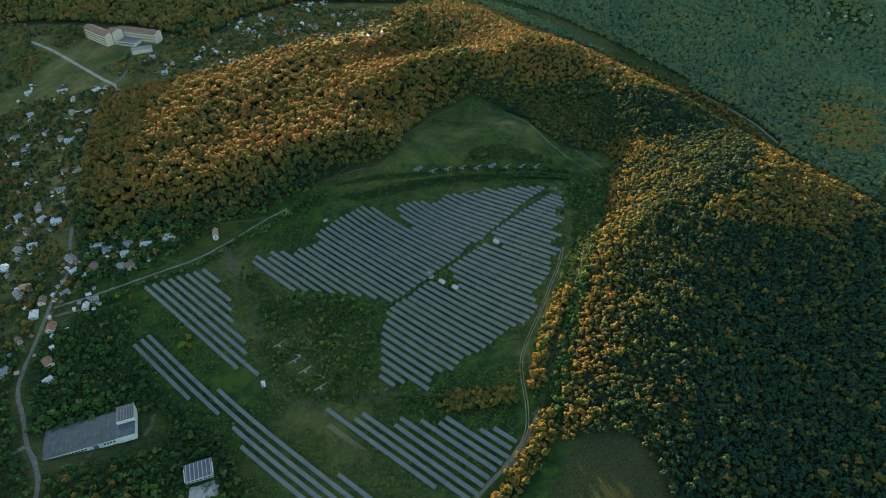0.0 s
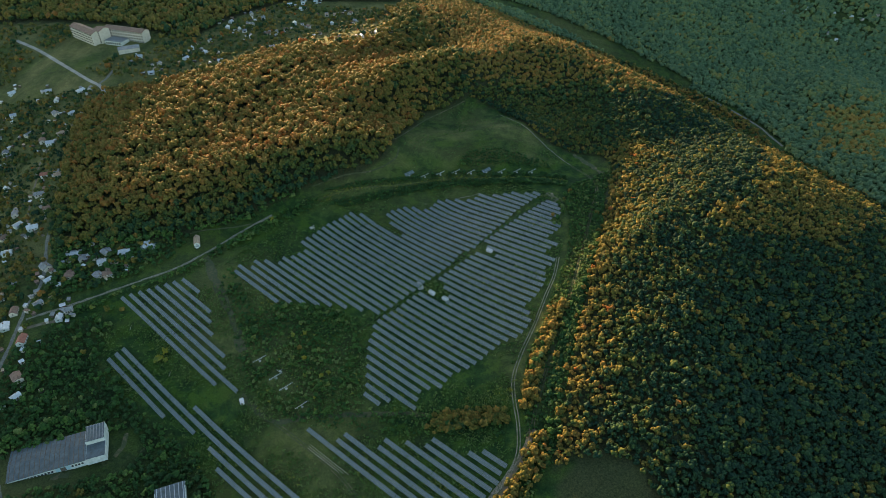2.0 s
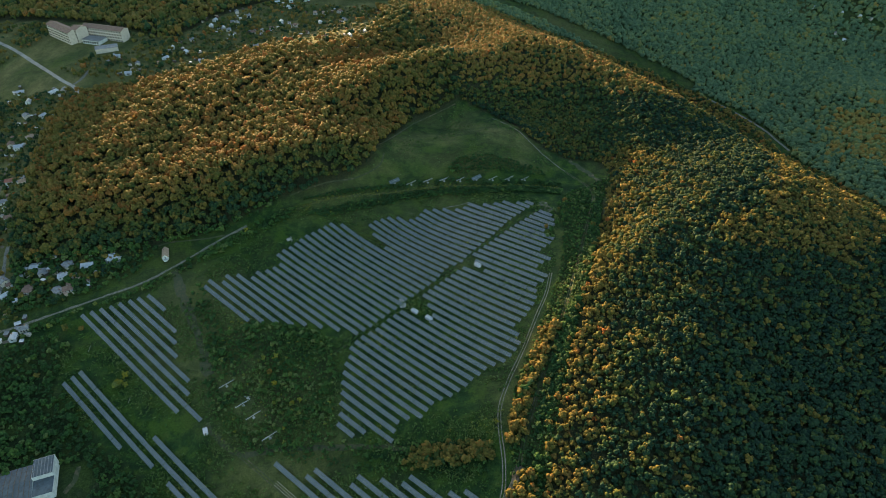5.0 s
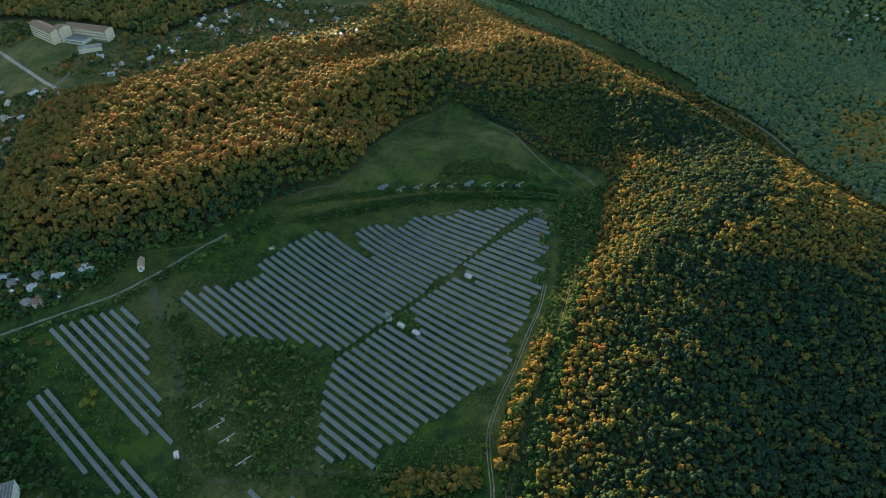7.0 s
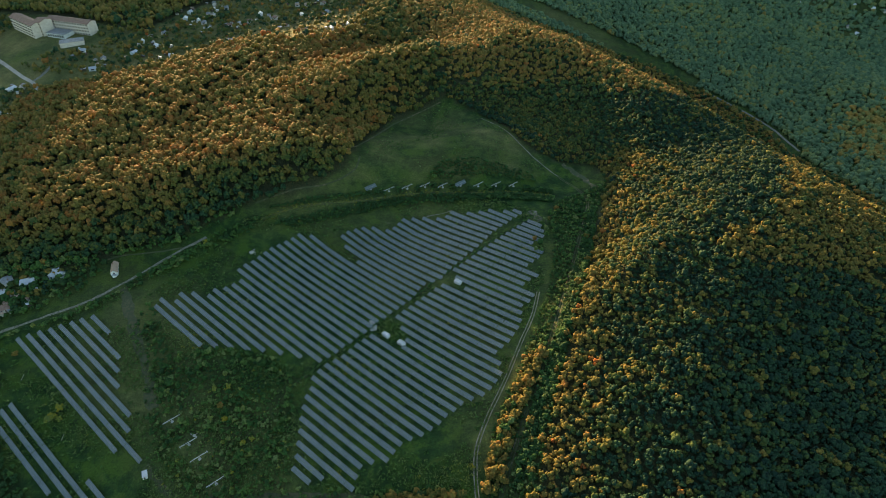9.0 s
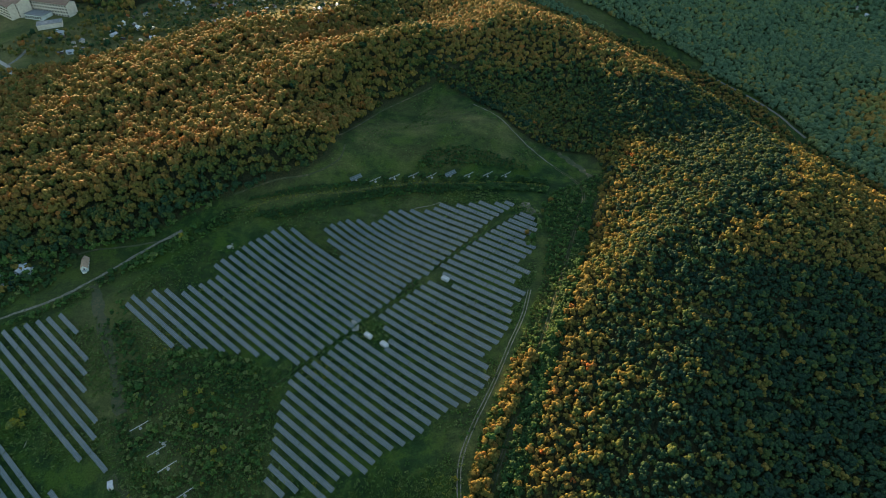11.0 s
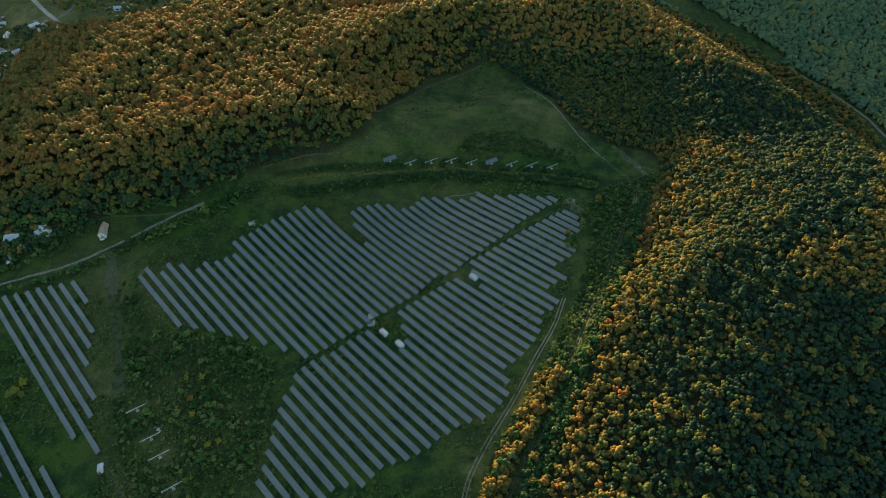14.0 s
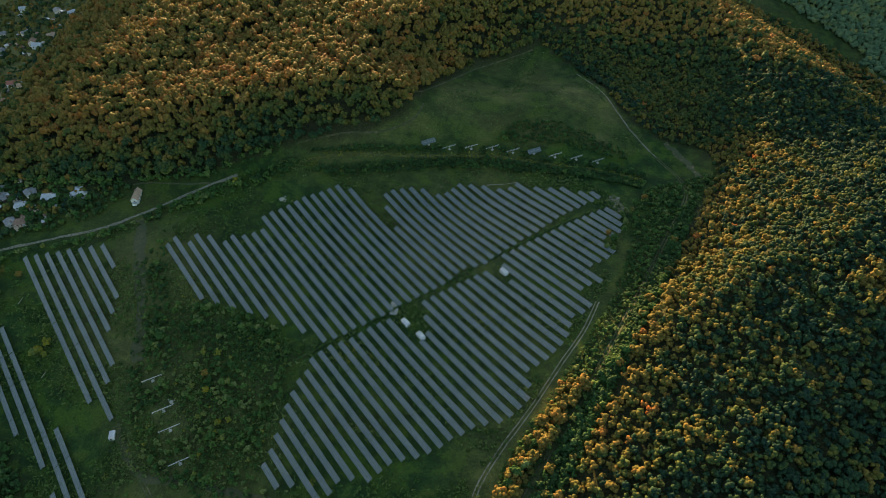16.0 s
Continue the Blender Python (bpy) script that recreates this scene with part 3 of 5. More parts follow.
FIELD_UPPER += [(-374.5, 267.6), (-380.6, 261.6), (-377.3, 255), (-386.4, 250.3), (-396.5, 244), (-391.5, 236.6), (-402.4, 232), (-398.3, 223)]
FIELD_LOWER = [(-227.7, 205), (-233, 212.5), (-239, 219), (-244, 225), (-250, 231), (-255, 237.3), (-259, 243), (-261, 249), (-266, 254.5), (-267, 261), (-267, 266), (-263.6, 278.5),
               (-263.5, 292.8), (-261.4, 303.5), (-236, 305), (-241.6, 319), (-259.5, 322.8), (-259.8, 329.6), (-255, 363.4), (-253.6, 369), (-237.3, 372.6), (-236.6, 377.4), (-258.2, 383),
               (-256, 391.4), (-243.3, 469), (-231.5, 467.5), (-220, 453.8), (-223, 440), (-207.4, 434), (-211.5, 416.3), (-198.8, 411), (-202.7, 398), (-189.7, 395), (-190.7, 381)]
FIELD_LOWER += [(-187, 375), (-181, 358.4), (-181.4, 348), (-183.6, 336), (-171.4, 331), (-168.5, 318.6), (-169.4, 306.6), (-174.6, 302), (-177.7, 290), (-179.4, 277.6), (-183.4, 265.3),
                (-187.8, 254.2), (-187, 243), (-194.8, 236), (-197, 227.4), (-190, 218.7), (-209, 213), (-213.7, 205)]
# Single rows: place across, start and end along.
ROWS_WEST = [(148.5, -448, -326), (154.5, -445.4, -308), (160.5, -442, -330), (166.5, -438.4, -338), (172.5, -435.7, -359), (178.7, -432, -368.7), (184.5, -429, -378), (191, -425.3, -400.4)]
ROWS_SOUTHWEST = [(110.5, -405.5, -333.8), (116.7, -405.3, -307.6), (122.4, -404.8, -186), (128.6, -324, -180), (116.6, -290.4, -190), (110.6, -273.3, -192), (135.5, -199.8, -162)]
ROWS_SOUTH = [(165, -242, -141.7), (171, -219.3, -112), (176.8, -217.8, -116.6), (183.2, -192.5, -116.3), (189.4, -192.8, -116.2), (196.2, -180, -116), (202, -168, -115.5), (207.9, -167.2, -115.2),
              (214, -142, -115.9), (220, -135.3, -115.5)]


def cut_rows(outline, first, step):
    n = first
    while n < max(v for _, v in outline):
        cuts = sorted(ax + (bx - ax) * (n - ay) / (by - ay) for (ax, ay), (bx, by) in zip(outline, outline[1:] + outline[:1]) if (ay > n) != (by > n))
        for a, b in zip(cuts[::2], cuts[1::2]):
            yield n, a, b
        n += step


rng = np.random.default_rng(5)
for rows, label, group in ((cut_rows(FIELD_UPPER, 224.4, 6.02), "long row of blue-grey solar panels on steel posts", "rows of the upper solar field"),
                           (cut_rows(FIELD_LOWER, 206.4, 6.02), "long row of blue-grey solar panels on steel posts", "rows of the lower solar field"),
                           (ROWS_WEST, "row of grey solar panels in rough grass", "rows of the western solar field"),
                           (ROWS_SOUTHWEST, "long row of grey solar panels beside scrub", "rows of the southwestern solar field"),
                           (ROWS_SOUTH, "row of blue-grey solar panels near the dirt lane", "rows of the southern solar field")):
    for n, u0, u1 in rows:
        solar_row(n, u0, u1, rng, label, group)

# ---- plants ----


def crown_shape(seed, leaves, size, flat=0.9, clumps=9, core=1, tuft=0.34):
    """A crown about one metre in radius: a heart with inner shade put into its tint, and rounded tufts of leaf sprays
    with gaps between. Returns points, triangles and each point's shade of tint.
    """
    rng = np.random.default_rng(seed)
    bm = bmesh.new()
    bmesh.ops.create_icosphere(bm, subdivisions=core, radius=1)
    v = np.array([p.co[:] for p in bm.verts])
    f = np.array([[p.index for p in face.verts] for face in bm.faces])
    bm.free()
    v = v * rng.uniform(0.58, 0.78, len(v))[:, None] * [1, 1, flat]
    # Heart darkened in colour, standing in for the crown's shaded inside.
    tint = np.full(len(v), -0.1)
    # Tufts spread evenly over the upper part.
    k = np.arange(clumps) + 0.5
    up = 1 - 1.15 * k / clumps
    turn = k * 2.4 + rng.uniform(0, 6.28)
    flatways = np.sqrt(np.clip(1 - up * up, 0, 1))
    knots = np.stack([flatways * np.cos(turn), flatways * np.sin(turn), up], 1) + rng.normal(0, 0.12, (clumps, 3))
    knots *= rng.uniform(0.55, 0.8, clumps)[:, None]
    grow = rng.uniform(0.75, 1.2, clumps)
    shade = rng.uniform(-0.06, 0.07, clumps)
    own = np.arange(leaves) % clumps
    away = rng.normal(size=(leaves, 3)) + knots[own] * 0.9 + [0, 0, 0.25]
    away /= np.linalg.norm(away, axis=1)[:, None]
    p = (knots[own] + away * (tuft * grow[own])[:, None]) * [1, 1, flat]
    face = away + rng.normal(0, 0.17, (leaves, 3))
    face /= np.linalg.norm(face, axis=1)[:, None]
    a = np.cross(face, rng.normal(size=(leaves, 3)))
    a /= np.linalg.norm(a, axis=1)[:, None]
    b = np.cross(face, a)
    size = size * rng.uniform(0.7, 1.3, leaves)[:, None]
    tri = np.stack([p + a * size, p - a * size * 0.5 + b * size * 0.87, p - a * size * 0.5 - b * size * 0.87], 1).reshape(-1, 3)
    tint = np.r_[tint, np.repeat(shade[own] + rng.uniform(-0.05, 0.08, leaves), 3)]
    faces = np.r_[f, len(v) + np.arange(leaves * 3).reshape(-1, 3)]
    return np.r_[v, tri], faces, tint


def planted(name, x, y, radius, tint, shapes, label, category, seed=0, rise=1.0, mat=None, trunks=False, swell=0.0, wave=24.0):
    """Many plants in one mesh: each is a turned and scaled crown that stands on the ground; swell: how much taller they grow in groups."""
    rng = np.random.default_rng(seed)
    pick = rng.integers(0, len(shapes), len(x))
    turn, tall = rng.uniform(0, 6.28, len(x)), rng.uniform(0.85, 1.25, len(x))
    lift = rng.uniform(0.85, 1.25, len(x))
    z = land(x, y) + swell * (ripple(x, y, wave, seed) + 0.6 * ripple(x, y, wave * 2.6, seed + 1) + 0.3)
    all_v, all_f, all_t, start = [], [], [], 0
    for k, (v, f, t) in enumerate(shapes):
        own = np.nonzero(pick == k)[0]
        if not len(own):
            continue
        c, s, r = np.cos(turn[own])[:, None], np.sin(turn[own])[:, None], radius[own][:, None]
        px = (v[:, 0] * c - v[:, 1] * s) * r + x[own][:, None]
        py = (v[:, 0] * s + v[:, 1] * c) * r + y[own][:, None]
        pz = (v[:, 2] * tall[own][:, None] + rise * lift[own][:, None]) * r + z[own][:, None]
        all_v.append(np.stack([px, py, pz], -1).reshape(-1, 3))
        all_f.append((f[None] + (np.arange(len(own)) * len(v))[:, None, None] + start).reshape(-1, 3))
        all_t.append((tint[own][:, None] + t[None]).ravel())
        start += len(own) * len(v)
    if trunks:
        ring = np.array([(math.cos(a), math.sin(a)) for a in (0.3, 2.4, 4.5)])
        for level, w in ((-0.4, 0.07), (rise, 0.045)):
            px = x[:, None] + ring[:, 0] * radius[:, None] * w
            py = y[:, None] + ring[:, 1] * radius[:, None] * w
            all_v.append(np.stack([px, py, np.broadcast_to((z + level * radius)[:, None], px.shape)], -1).reshape(-1, 3))
            all_t.append(np.full(len(x) * 3, 0.1))
        a = start + np.arange(len(x))[:, None] * 3 + np.arange(3)
        b = start + np.arange(len(x))[:, None] * 3 + np.array([1, 2, 0])
        up = len(x) * 3
        all_f += [np.stack([a, b, b + up], -1).reshape(-1, 3), np.stack([a, b + up, a + up], -1).reshape(-1, 3)]
    mesh = fast_mesh(name, np.concatenate(all_v), np.concatenate(all_f))
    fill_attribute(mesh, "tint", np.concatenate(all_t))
    mesh.polygons.foreach_set("use_smooth", np.ones(len(mesh.polygons), bool))
    mesh.materials.append(mat or LEAVES)
    return tagged(new(name, mesh), label, category, kind="stuff")


def scattered(outline, spacing, seed, jitter=0.42, keep=1.0):
    rng = np.random.default_rng(seed)
    xs, ys = [p[0] for p in outline], [p[1] for p in outline]
    gx, gy = np.meshgrid(np.arange(min(xs), max(xs), spacing), np.arange(min(ys), max(ys), spacing * 0.87))
    gx = gx + (np.arange(gx.shape[0]) % 2)[:, None] * spacing / 2
    x = (gx + rng.uniform(-jitter, jitter, gx.shape) * spacing).ravel()
    y = (gy + rng.uniform(-jitter, jitter, gy.shape) * spacing).ravel()
    ok = inside(outline, x, y) & (rng.uniform(size=len(x)) < keep)
    return x[ok], y[ok]


def clear_of(x, y, line, gap):
    pts = smooth_line(line, 6.0)
    near = np.full(len(x), 1e9)
    for p in pts:
        near = np.minimum(near, np.hypot(x - p[0], y - p[1]))
    return near > gap


def lumpy_crown(seed, lumps, sides, sprays, flat=0.95, lump=0.42, reach=0.62, size=0.16, heart=True):
    """A crown about one metre in radius, of ragged rounded boughs over a heart tinted dark as if shaded, with loose
    leaf sprays. Returns points, triangles and each point's shade of tint.
    """
    rng = np.random.default_rng(seed)
    verts, faces, tint, start = [], [], [], 0
    if heart:
        bm = bmesh.new()
        bmesh.ops.create_icosphere(bm, subdivisions=1, radius=1)
        v = np.array([p.co[:] for p in bm.verts])
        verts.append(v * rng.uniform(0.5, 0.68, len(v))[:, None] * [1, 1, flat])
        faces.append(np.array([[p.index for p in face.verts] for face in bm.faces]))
        # Shade between the boughs put into the heart's darker tint.
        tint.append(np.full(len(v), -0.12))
        bm.free()
        start = len(v)
    k = np.arange(lumps) + 0.5
    up = 1 - 1.05 * k / lumps
    turn = k * 2.4 + rng.uniform(0, 6.28)
    out = np.sqrt(np.clip(1 - up * up, 0, 1))
    knots = np.stack([out * np.cos(turn), out * np.sin(turn), up], 1) + rng.normal(0, 0.13, (lumps, 3))
    away = knots / np.linalg.norm(knots, axis=1)[:, None] + [0, 0, 0.35]
    away /= np.linalg.norm(away, axis=1)[:, None]
    grow, shade = lump * rng.uniform(0.75, 1.25, lumps), rng.uniform(-0.05, 0.06, lumps)
    knots = knots * (reach * rng.uniform(0.85, 1.12, lumps))[:, None] * [1, 1, flat]
    for c, n, r, hue in zip(knots, away, grow, shade):
        a = np.cross(n, rng.normal(size=3))
        a /= np.linalg.norm(a)
        b = np.cross(n, a)
        turns = np.arange(sides) * 6.2832 / sides
        rings = []
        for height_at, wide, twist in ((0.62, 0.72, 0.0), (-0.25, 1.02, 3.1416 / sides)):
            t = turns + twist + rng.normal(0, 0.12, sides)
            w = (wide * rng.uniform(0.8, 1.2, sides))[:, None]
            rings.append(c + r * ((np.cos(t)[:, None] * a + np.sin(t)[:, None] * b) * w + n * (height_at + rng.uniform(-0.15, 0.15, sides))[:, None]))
        verts += [c[None] + n * r * rng.uniform(0.9, 1.15), *rings]
        q = np.arange(sides)
        nxt = (q + 1) % sides
        p, l = start + 1 + q, start + 1 + sides + q
        pn, ln = start + 1 + nxt, start + 1 + sides + nxt
        faces += [np.stack([np.full(sides, start), p, pn], 1), np.stack([p, l, pn], 1), np.stack([pn, l, ln], 1)]
        # Light from above put into the tint: paler tip, darker lower ring.
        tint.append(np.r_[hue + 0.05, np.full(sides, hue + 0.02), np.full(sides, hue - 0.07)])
        start += 1 + 2 * sides
    if sprays:
        own = rng.integers(0, lumps, sprays)
        d = rng.normal(size=(sprays, 3)) * 0.75 + away[own]
        d /= np.linalg.norm(d, axis=1)[:, None]
        p = knots[own] + d * (grow[own] * 1.05)[:, None]
        a = np.cross(d + rng.normal(0, 0.3, (sprays, 3)), rng.normal(size=(sprays, 3)))
        a /= np.linalg.norm(a, axis=1)[:, None]
        b = np.cross(d, a)
        r = size * rng.uniform(0.6, 1.3, sprays)[:, None]
        verts.append(np.stack([p + a * r, p - a * r * 0.5 + b * r * 0.87, p - a * r * 0.5 - b * r * 0.87], 1).reshape(-1, 3))
        faces.append(start + np.arange(sprays * 3).reshape(-1, 3))
        tint.append(np.repeat(shade[own] + rng.uniform(-0.05, 0.1, sprays), 3))
    return np.concatenate(verts), np.concatenate(faces), np.concatenate(tint)


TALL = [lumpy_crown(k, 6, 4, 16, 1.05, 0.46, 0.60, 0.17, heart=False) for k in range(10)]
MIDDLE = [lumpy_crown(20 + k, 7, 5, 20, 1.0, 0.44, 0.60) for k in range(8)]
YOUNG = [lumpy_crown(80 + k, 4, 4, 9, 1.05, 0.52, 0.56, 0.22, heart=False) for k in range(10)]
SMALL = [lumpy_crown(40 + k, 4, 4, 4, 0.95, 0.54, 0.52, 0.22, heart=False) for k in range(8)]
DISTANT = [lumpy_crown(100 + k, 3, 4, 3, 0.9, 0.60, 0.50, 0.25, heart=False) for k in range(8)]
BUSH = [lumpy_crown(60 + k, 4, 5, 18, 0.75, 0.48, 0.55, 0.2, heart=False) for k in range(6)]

# The right-hand hill: close young wood, golden towards the field; autumn colour, with sun and shade put into the tint
# by zone.
x, y = scattered(WOOD_RIGHT, 3.5, 11, 0.5)
seen = (y < 720) & (x < 290 + 0.62 * (y - 190)) & (y > 150)
x, y = x[seen], y[seen]
ok = clear_of(x, y, BRANCH, 12.0)
x, y = x[ok], y[ok]
rng = np.random.default_rng(12)
soft = rng.normal(0, 5, (2, len(x)))
sunny, green, shade = (inside(poly, x + soft[0] * k, y + soft[1] * k) for poly, k in ((LIT_SHOULDER, 1.0), (SHADED_GREEN_SLOPE, 0.8), (SHADY, 3.0)))
edge = np.full(len(x), 1e9)
for p in smooth_line(WEST_EDGE, 8.0):
    edge = np.minimum(edge, np.hypot(x - p[0], y - p[1]))
patch = ripple(x, y, 42, 2)
# More gold where the sun falls, darker green in the shaded zones.
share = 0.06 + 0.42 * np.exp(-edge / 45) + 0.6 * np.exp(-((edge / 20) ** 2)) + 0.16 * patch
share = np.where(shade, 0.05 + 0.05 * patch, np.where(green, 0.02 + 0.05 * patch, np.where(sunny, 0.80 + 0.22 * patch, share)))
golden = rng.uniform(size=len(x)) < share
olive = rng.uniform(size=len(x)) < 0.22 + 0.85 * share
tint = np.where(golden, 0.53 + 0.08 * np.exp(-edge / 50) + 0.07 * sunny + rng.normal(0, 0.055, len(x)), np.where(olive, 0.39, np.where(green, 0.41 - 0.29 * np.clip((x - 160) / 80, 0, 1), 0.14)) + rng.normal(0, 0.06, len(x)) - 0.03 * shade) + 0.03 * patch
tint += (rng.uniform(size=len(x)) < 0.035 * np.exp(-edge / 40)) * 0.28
size = rng.uniform(1.5, 2.5, len(x)) * np.where(rng.uniform(size=len(x)) < 0.12, 1.3, 1.0) * (1 + 0.15 * shade)
planted("hill_woods", x, y, size, np.clip(tint, 0, 0.97), YOUNG, "close young deciduous wood on a hillside, gold partly standing in for sunlight", "woods", 13, rise=0.8, swell=1.2, wave=19.0)

# The ridge beyond, seen from further off.
SEAM = smooth_line([(36, 702), (20, 800), (-30, 930), (-43, 1043)], 8.0)
x, y = scattered(WOOD_RIGHT, 5.2, 14, 0.5)
far = y > 720
x, y = x[far], y[far]
rng = np.random.default_rng(15)
green = inside(SHADED_GREEN_SLOPE, x + rng.normal(0, 6, len(x)), y + rng.normal(0, 6, len(x)))
# Sunlit crest and shaded slope put into the share of gold crowns.
golden = rng.uniform(size=len(x)) < np.where(green, 0.06, 0.88 - 0.25 * np.clip((x - 150) / 250, 0, 1)) + 0.15 * ripple(x, y, 70, 4)
tint = np.where(golden, 0.63, 0.34) + rng.normal(0, 0.07, len(x))
planted("ridge_woods", x, y, rng.uniform(2.3, 3.9, len(x)), np.clip(tint, 0, 0.95), SMALL, "deciduous wood along a ridge in autumn", "woods", 16, rise=0.75)

# The left-hand hill: tall rounded crowns in rust and ochre.
x, y = scattered(WOOD_LEFT, 5.0, 17, 0.5)
ok = clear_of(x, y, [(-42, 571), (-63, 554), (-89, 544), (-119, 528)], 3.0)
x, y = x[ok], y[ok]
rng = np.random.default_rng(18)
foot = np.full(len(x), 1e9)
for p in smooth_line([(-350, 478), (-330, 447), (-277, 460), (-228, 466), (-169, 490), (-125, 520), (-77, 542)], 8.0):
    foot = np.minimum(foot, np.hypot(x - p[0], y - p[1]))
seam = np.full(len(x), 1e9)
for p in SEAM:
    seam = np.minimum(seam, np.hypot(x - p[0], y - p[1]))
tint = 0.60 - 0.20 * np.exp(-((seam / 50) ** 2)) - 0.30 * np.exp(-((foot / 30) ** 2)) + 0.05 * ripple(x, y, 140, 5) + 0.05 * ripple(x, y, 45, 8) + rng.normal(0, 0.10, len(x))
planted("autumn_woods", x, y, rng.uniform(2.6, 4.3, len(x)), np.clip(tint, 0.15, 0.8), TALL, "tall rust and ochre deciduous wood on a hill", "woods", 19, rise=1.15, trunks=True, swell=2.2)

# Far hillsides, their leaves paled in colour as if by haze.
x, y = scattered(WOOD_FAR, 5.9, 20, 0.5)
seen = (x < 60 + 0.74 * y) & (y < 1420) & (x > -80)
for cx, cy, r in ((770, 1210, 48), (713, 1168, 26), (690, 1245, 30)):
    seen &= (np.hypot(x - cx, y - cy) > r) | (np.random.default_rng(3).uniform(size=len(x)) < 0.6)
seen &= clear_of(x, y, VALLEY_ROAD, 6.0) & clear_of(x, y, VALLEY_GRASS, 20.0)
x, y = x[seen], y[seen]
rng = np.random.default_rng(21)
# Knob: sunlight put into the tint, turning its crowns gold.
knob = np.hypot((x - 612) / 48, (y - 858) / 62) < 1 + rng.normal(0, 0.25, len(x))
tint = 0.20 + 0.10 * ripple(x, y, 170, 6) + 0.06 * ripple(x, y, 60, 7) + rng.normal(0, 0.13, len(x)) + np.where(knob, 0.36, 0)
planted("far_woods", x, y, rng.uniform(3.3, 5.8, len(x)), np.clip(tint, 0, 0.9), DISTANT, "far hillside wood with leaves paled to stand in for haze", "woods", 22, rise=0.28, mat=HAZE_LEAVES)
x, y = scattered(WOOD_BACK, 8.8, 23)
seen = (y < 1180) & (x > -900)
x, y = x[seen], y[seen]
rng = np.random.default_rng(24)
planted("back_woods", x, y, rng.uniform(4.0, 6.2, len(x)), np.clip(0.50 + 0.08 * ripple(x, y, 120, 9) + rng.normal(0, 0.10, len(x)), 0, 0.9), SMALL, "olive deciduous wood behind the school", "woods", 25)

# Scrub and thickets on the valley floor.
THICKETS = [
    (SCRUB, 2.35, 0.85, 0.34, (0.5, 1.8), "green scrub and brambles between solar fields"),
    (WOOD_SOUTH, 3.7, 0.9, 0.15, (1.3, 3.0), "dense dark green thicket round the old warehouse"),
    ([(-108, 520), (-86, 530), (-33, 549), (-2, 561), (23, 566), (61, 564), (98, 566), (130, 570), (130, 564), (98, 560), (61, 558), (23, 560), (-2, 555), (-33, 545), (-86, 526)], 2.0, 0.95, 0.05, (1.0, 2.0), "low hedge along a grassy bank"),
    ([(-104, 508), (-84, 517), (-27, 541), (-1, 551), (23, 556), (61, 554), (98, 556), (130, 558), (130, 549), (98, 548), (61, 546), (23, 547), (-1, 543), (-25, 533), (-84, 508)], 2.0, 0.95, 0.05, (1.0, 2.2), "low hedge above the solar rows"),
    # Hollow under the wood: its shade put into a very low leaf tint.
    ([(86, 290), (97, 326), (112, 365), (134, 430), (150, 484), (160, 530), (152, 530), (141, 486), (124, 432), (103, 369), (87, 327), (76, 292)], 2.2, 0.95, 0.03, (1.2, 2.4), "thicket in the hollow below the golden wood, tinted dark for shade"),
    (GULLY,
     2.3, 0.92, 0.26, (0.7, 1.9), "green bushes in the gully under the hill"),
    ([(64, 228), (50, 212), (36, 190), (24, 196), (46, 226), (58, 240)], 3.4, 0.6, 0.4, (0.8, 1.8), "yellowing bushes beside the gravel ruts"),
    ([(-165, 478), (-198, 443), (-221, 423), (-253, 406), (-276, 394), (-300, 384), (-300, 370), (-265, 392), (-226, 414), (-196, 436), (-160, 468), (-110, 505), (-112, 516)], 2.8, 0.85, 0.30, (0.9, 2.7), "straggling hedge beside the gravel lane"),
    ([(-172, 428), (-150, 395), (-130, 360), (-118, 325), (-138, 322), (-150, 350), (-160, 372), (-185, 415)], 3.4, 0.7, 0.22, (0.9, 2.4), "bushes beside a bare earth strip"),
    ([(20, 570), (70, 574), (118, 576), (112, 586), (80, 590), (60, 594), (30, 588)], 2.8, 0.85, 0.06, (0.9, 2.2), "dark bushes at the meadow's foot"),
    ([(-440, 775), (-330, 745), (-260, 792), (-225, 835), (-130, 832), (-90, 876), (-66, 945), (-90, 1015), (-240, 1045), (-330, 890), (-420, 890), (-540, 925), (-680, 960), (-700, 800), (-560, 790)], 6.6, 0.62, 0.44, (1.6, 4.2), "garden trees among far houses"),
    ([(-400, 735), (-410, 690), (-404, 640), (-366, 547), (-350, 478), (-330, 445), (-230, 462), (-260, 420), (-300, 395), (-330, 350), (-345, 325), (-430, 300), (-560, 480), (-640, 700), (-560, 760)], 5.0, 0.72, 0.35, (1.0, 3.6), "garden trees among the village houses"),
    ([(-92, 286), (-50, 292), (10, 290), (50, 290), (48, 266), (5, 268), (-60, 278)], 3.2, 0.75, 0.2, (0.8, 2.0), "bushes along the brown dirt lane"),
    ([(-348, 472), (-325, 440), (-300, 453), (-262, 459), (-235, 463), (-212, 472), (-170, 484), (-130, 514), (-125, 524), (-169, 494), (-208, 480), (-228, 470), (-277, 465), (-330, 453)], 4.2, 0.9, 0.2, (1.9, 3.5), "dark green trees at the foot of the wooded hill"),
    ([(-332, 447), (-277, 460), (-228, 466), (-219, 470), (-222, 442), (-245, 424), (-280, 409), (-318, 392), (-327, 420)], 4.3, 0.85, 0.16, (1.5, 3.3), "dark green trees round sheds above the lane"),
]
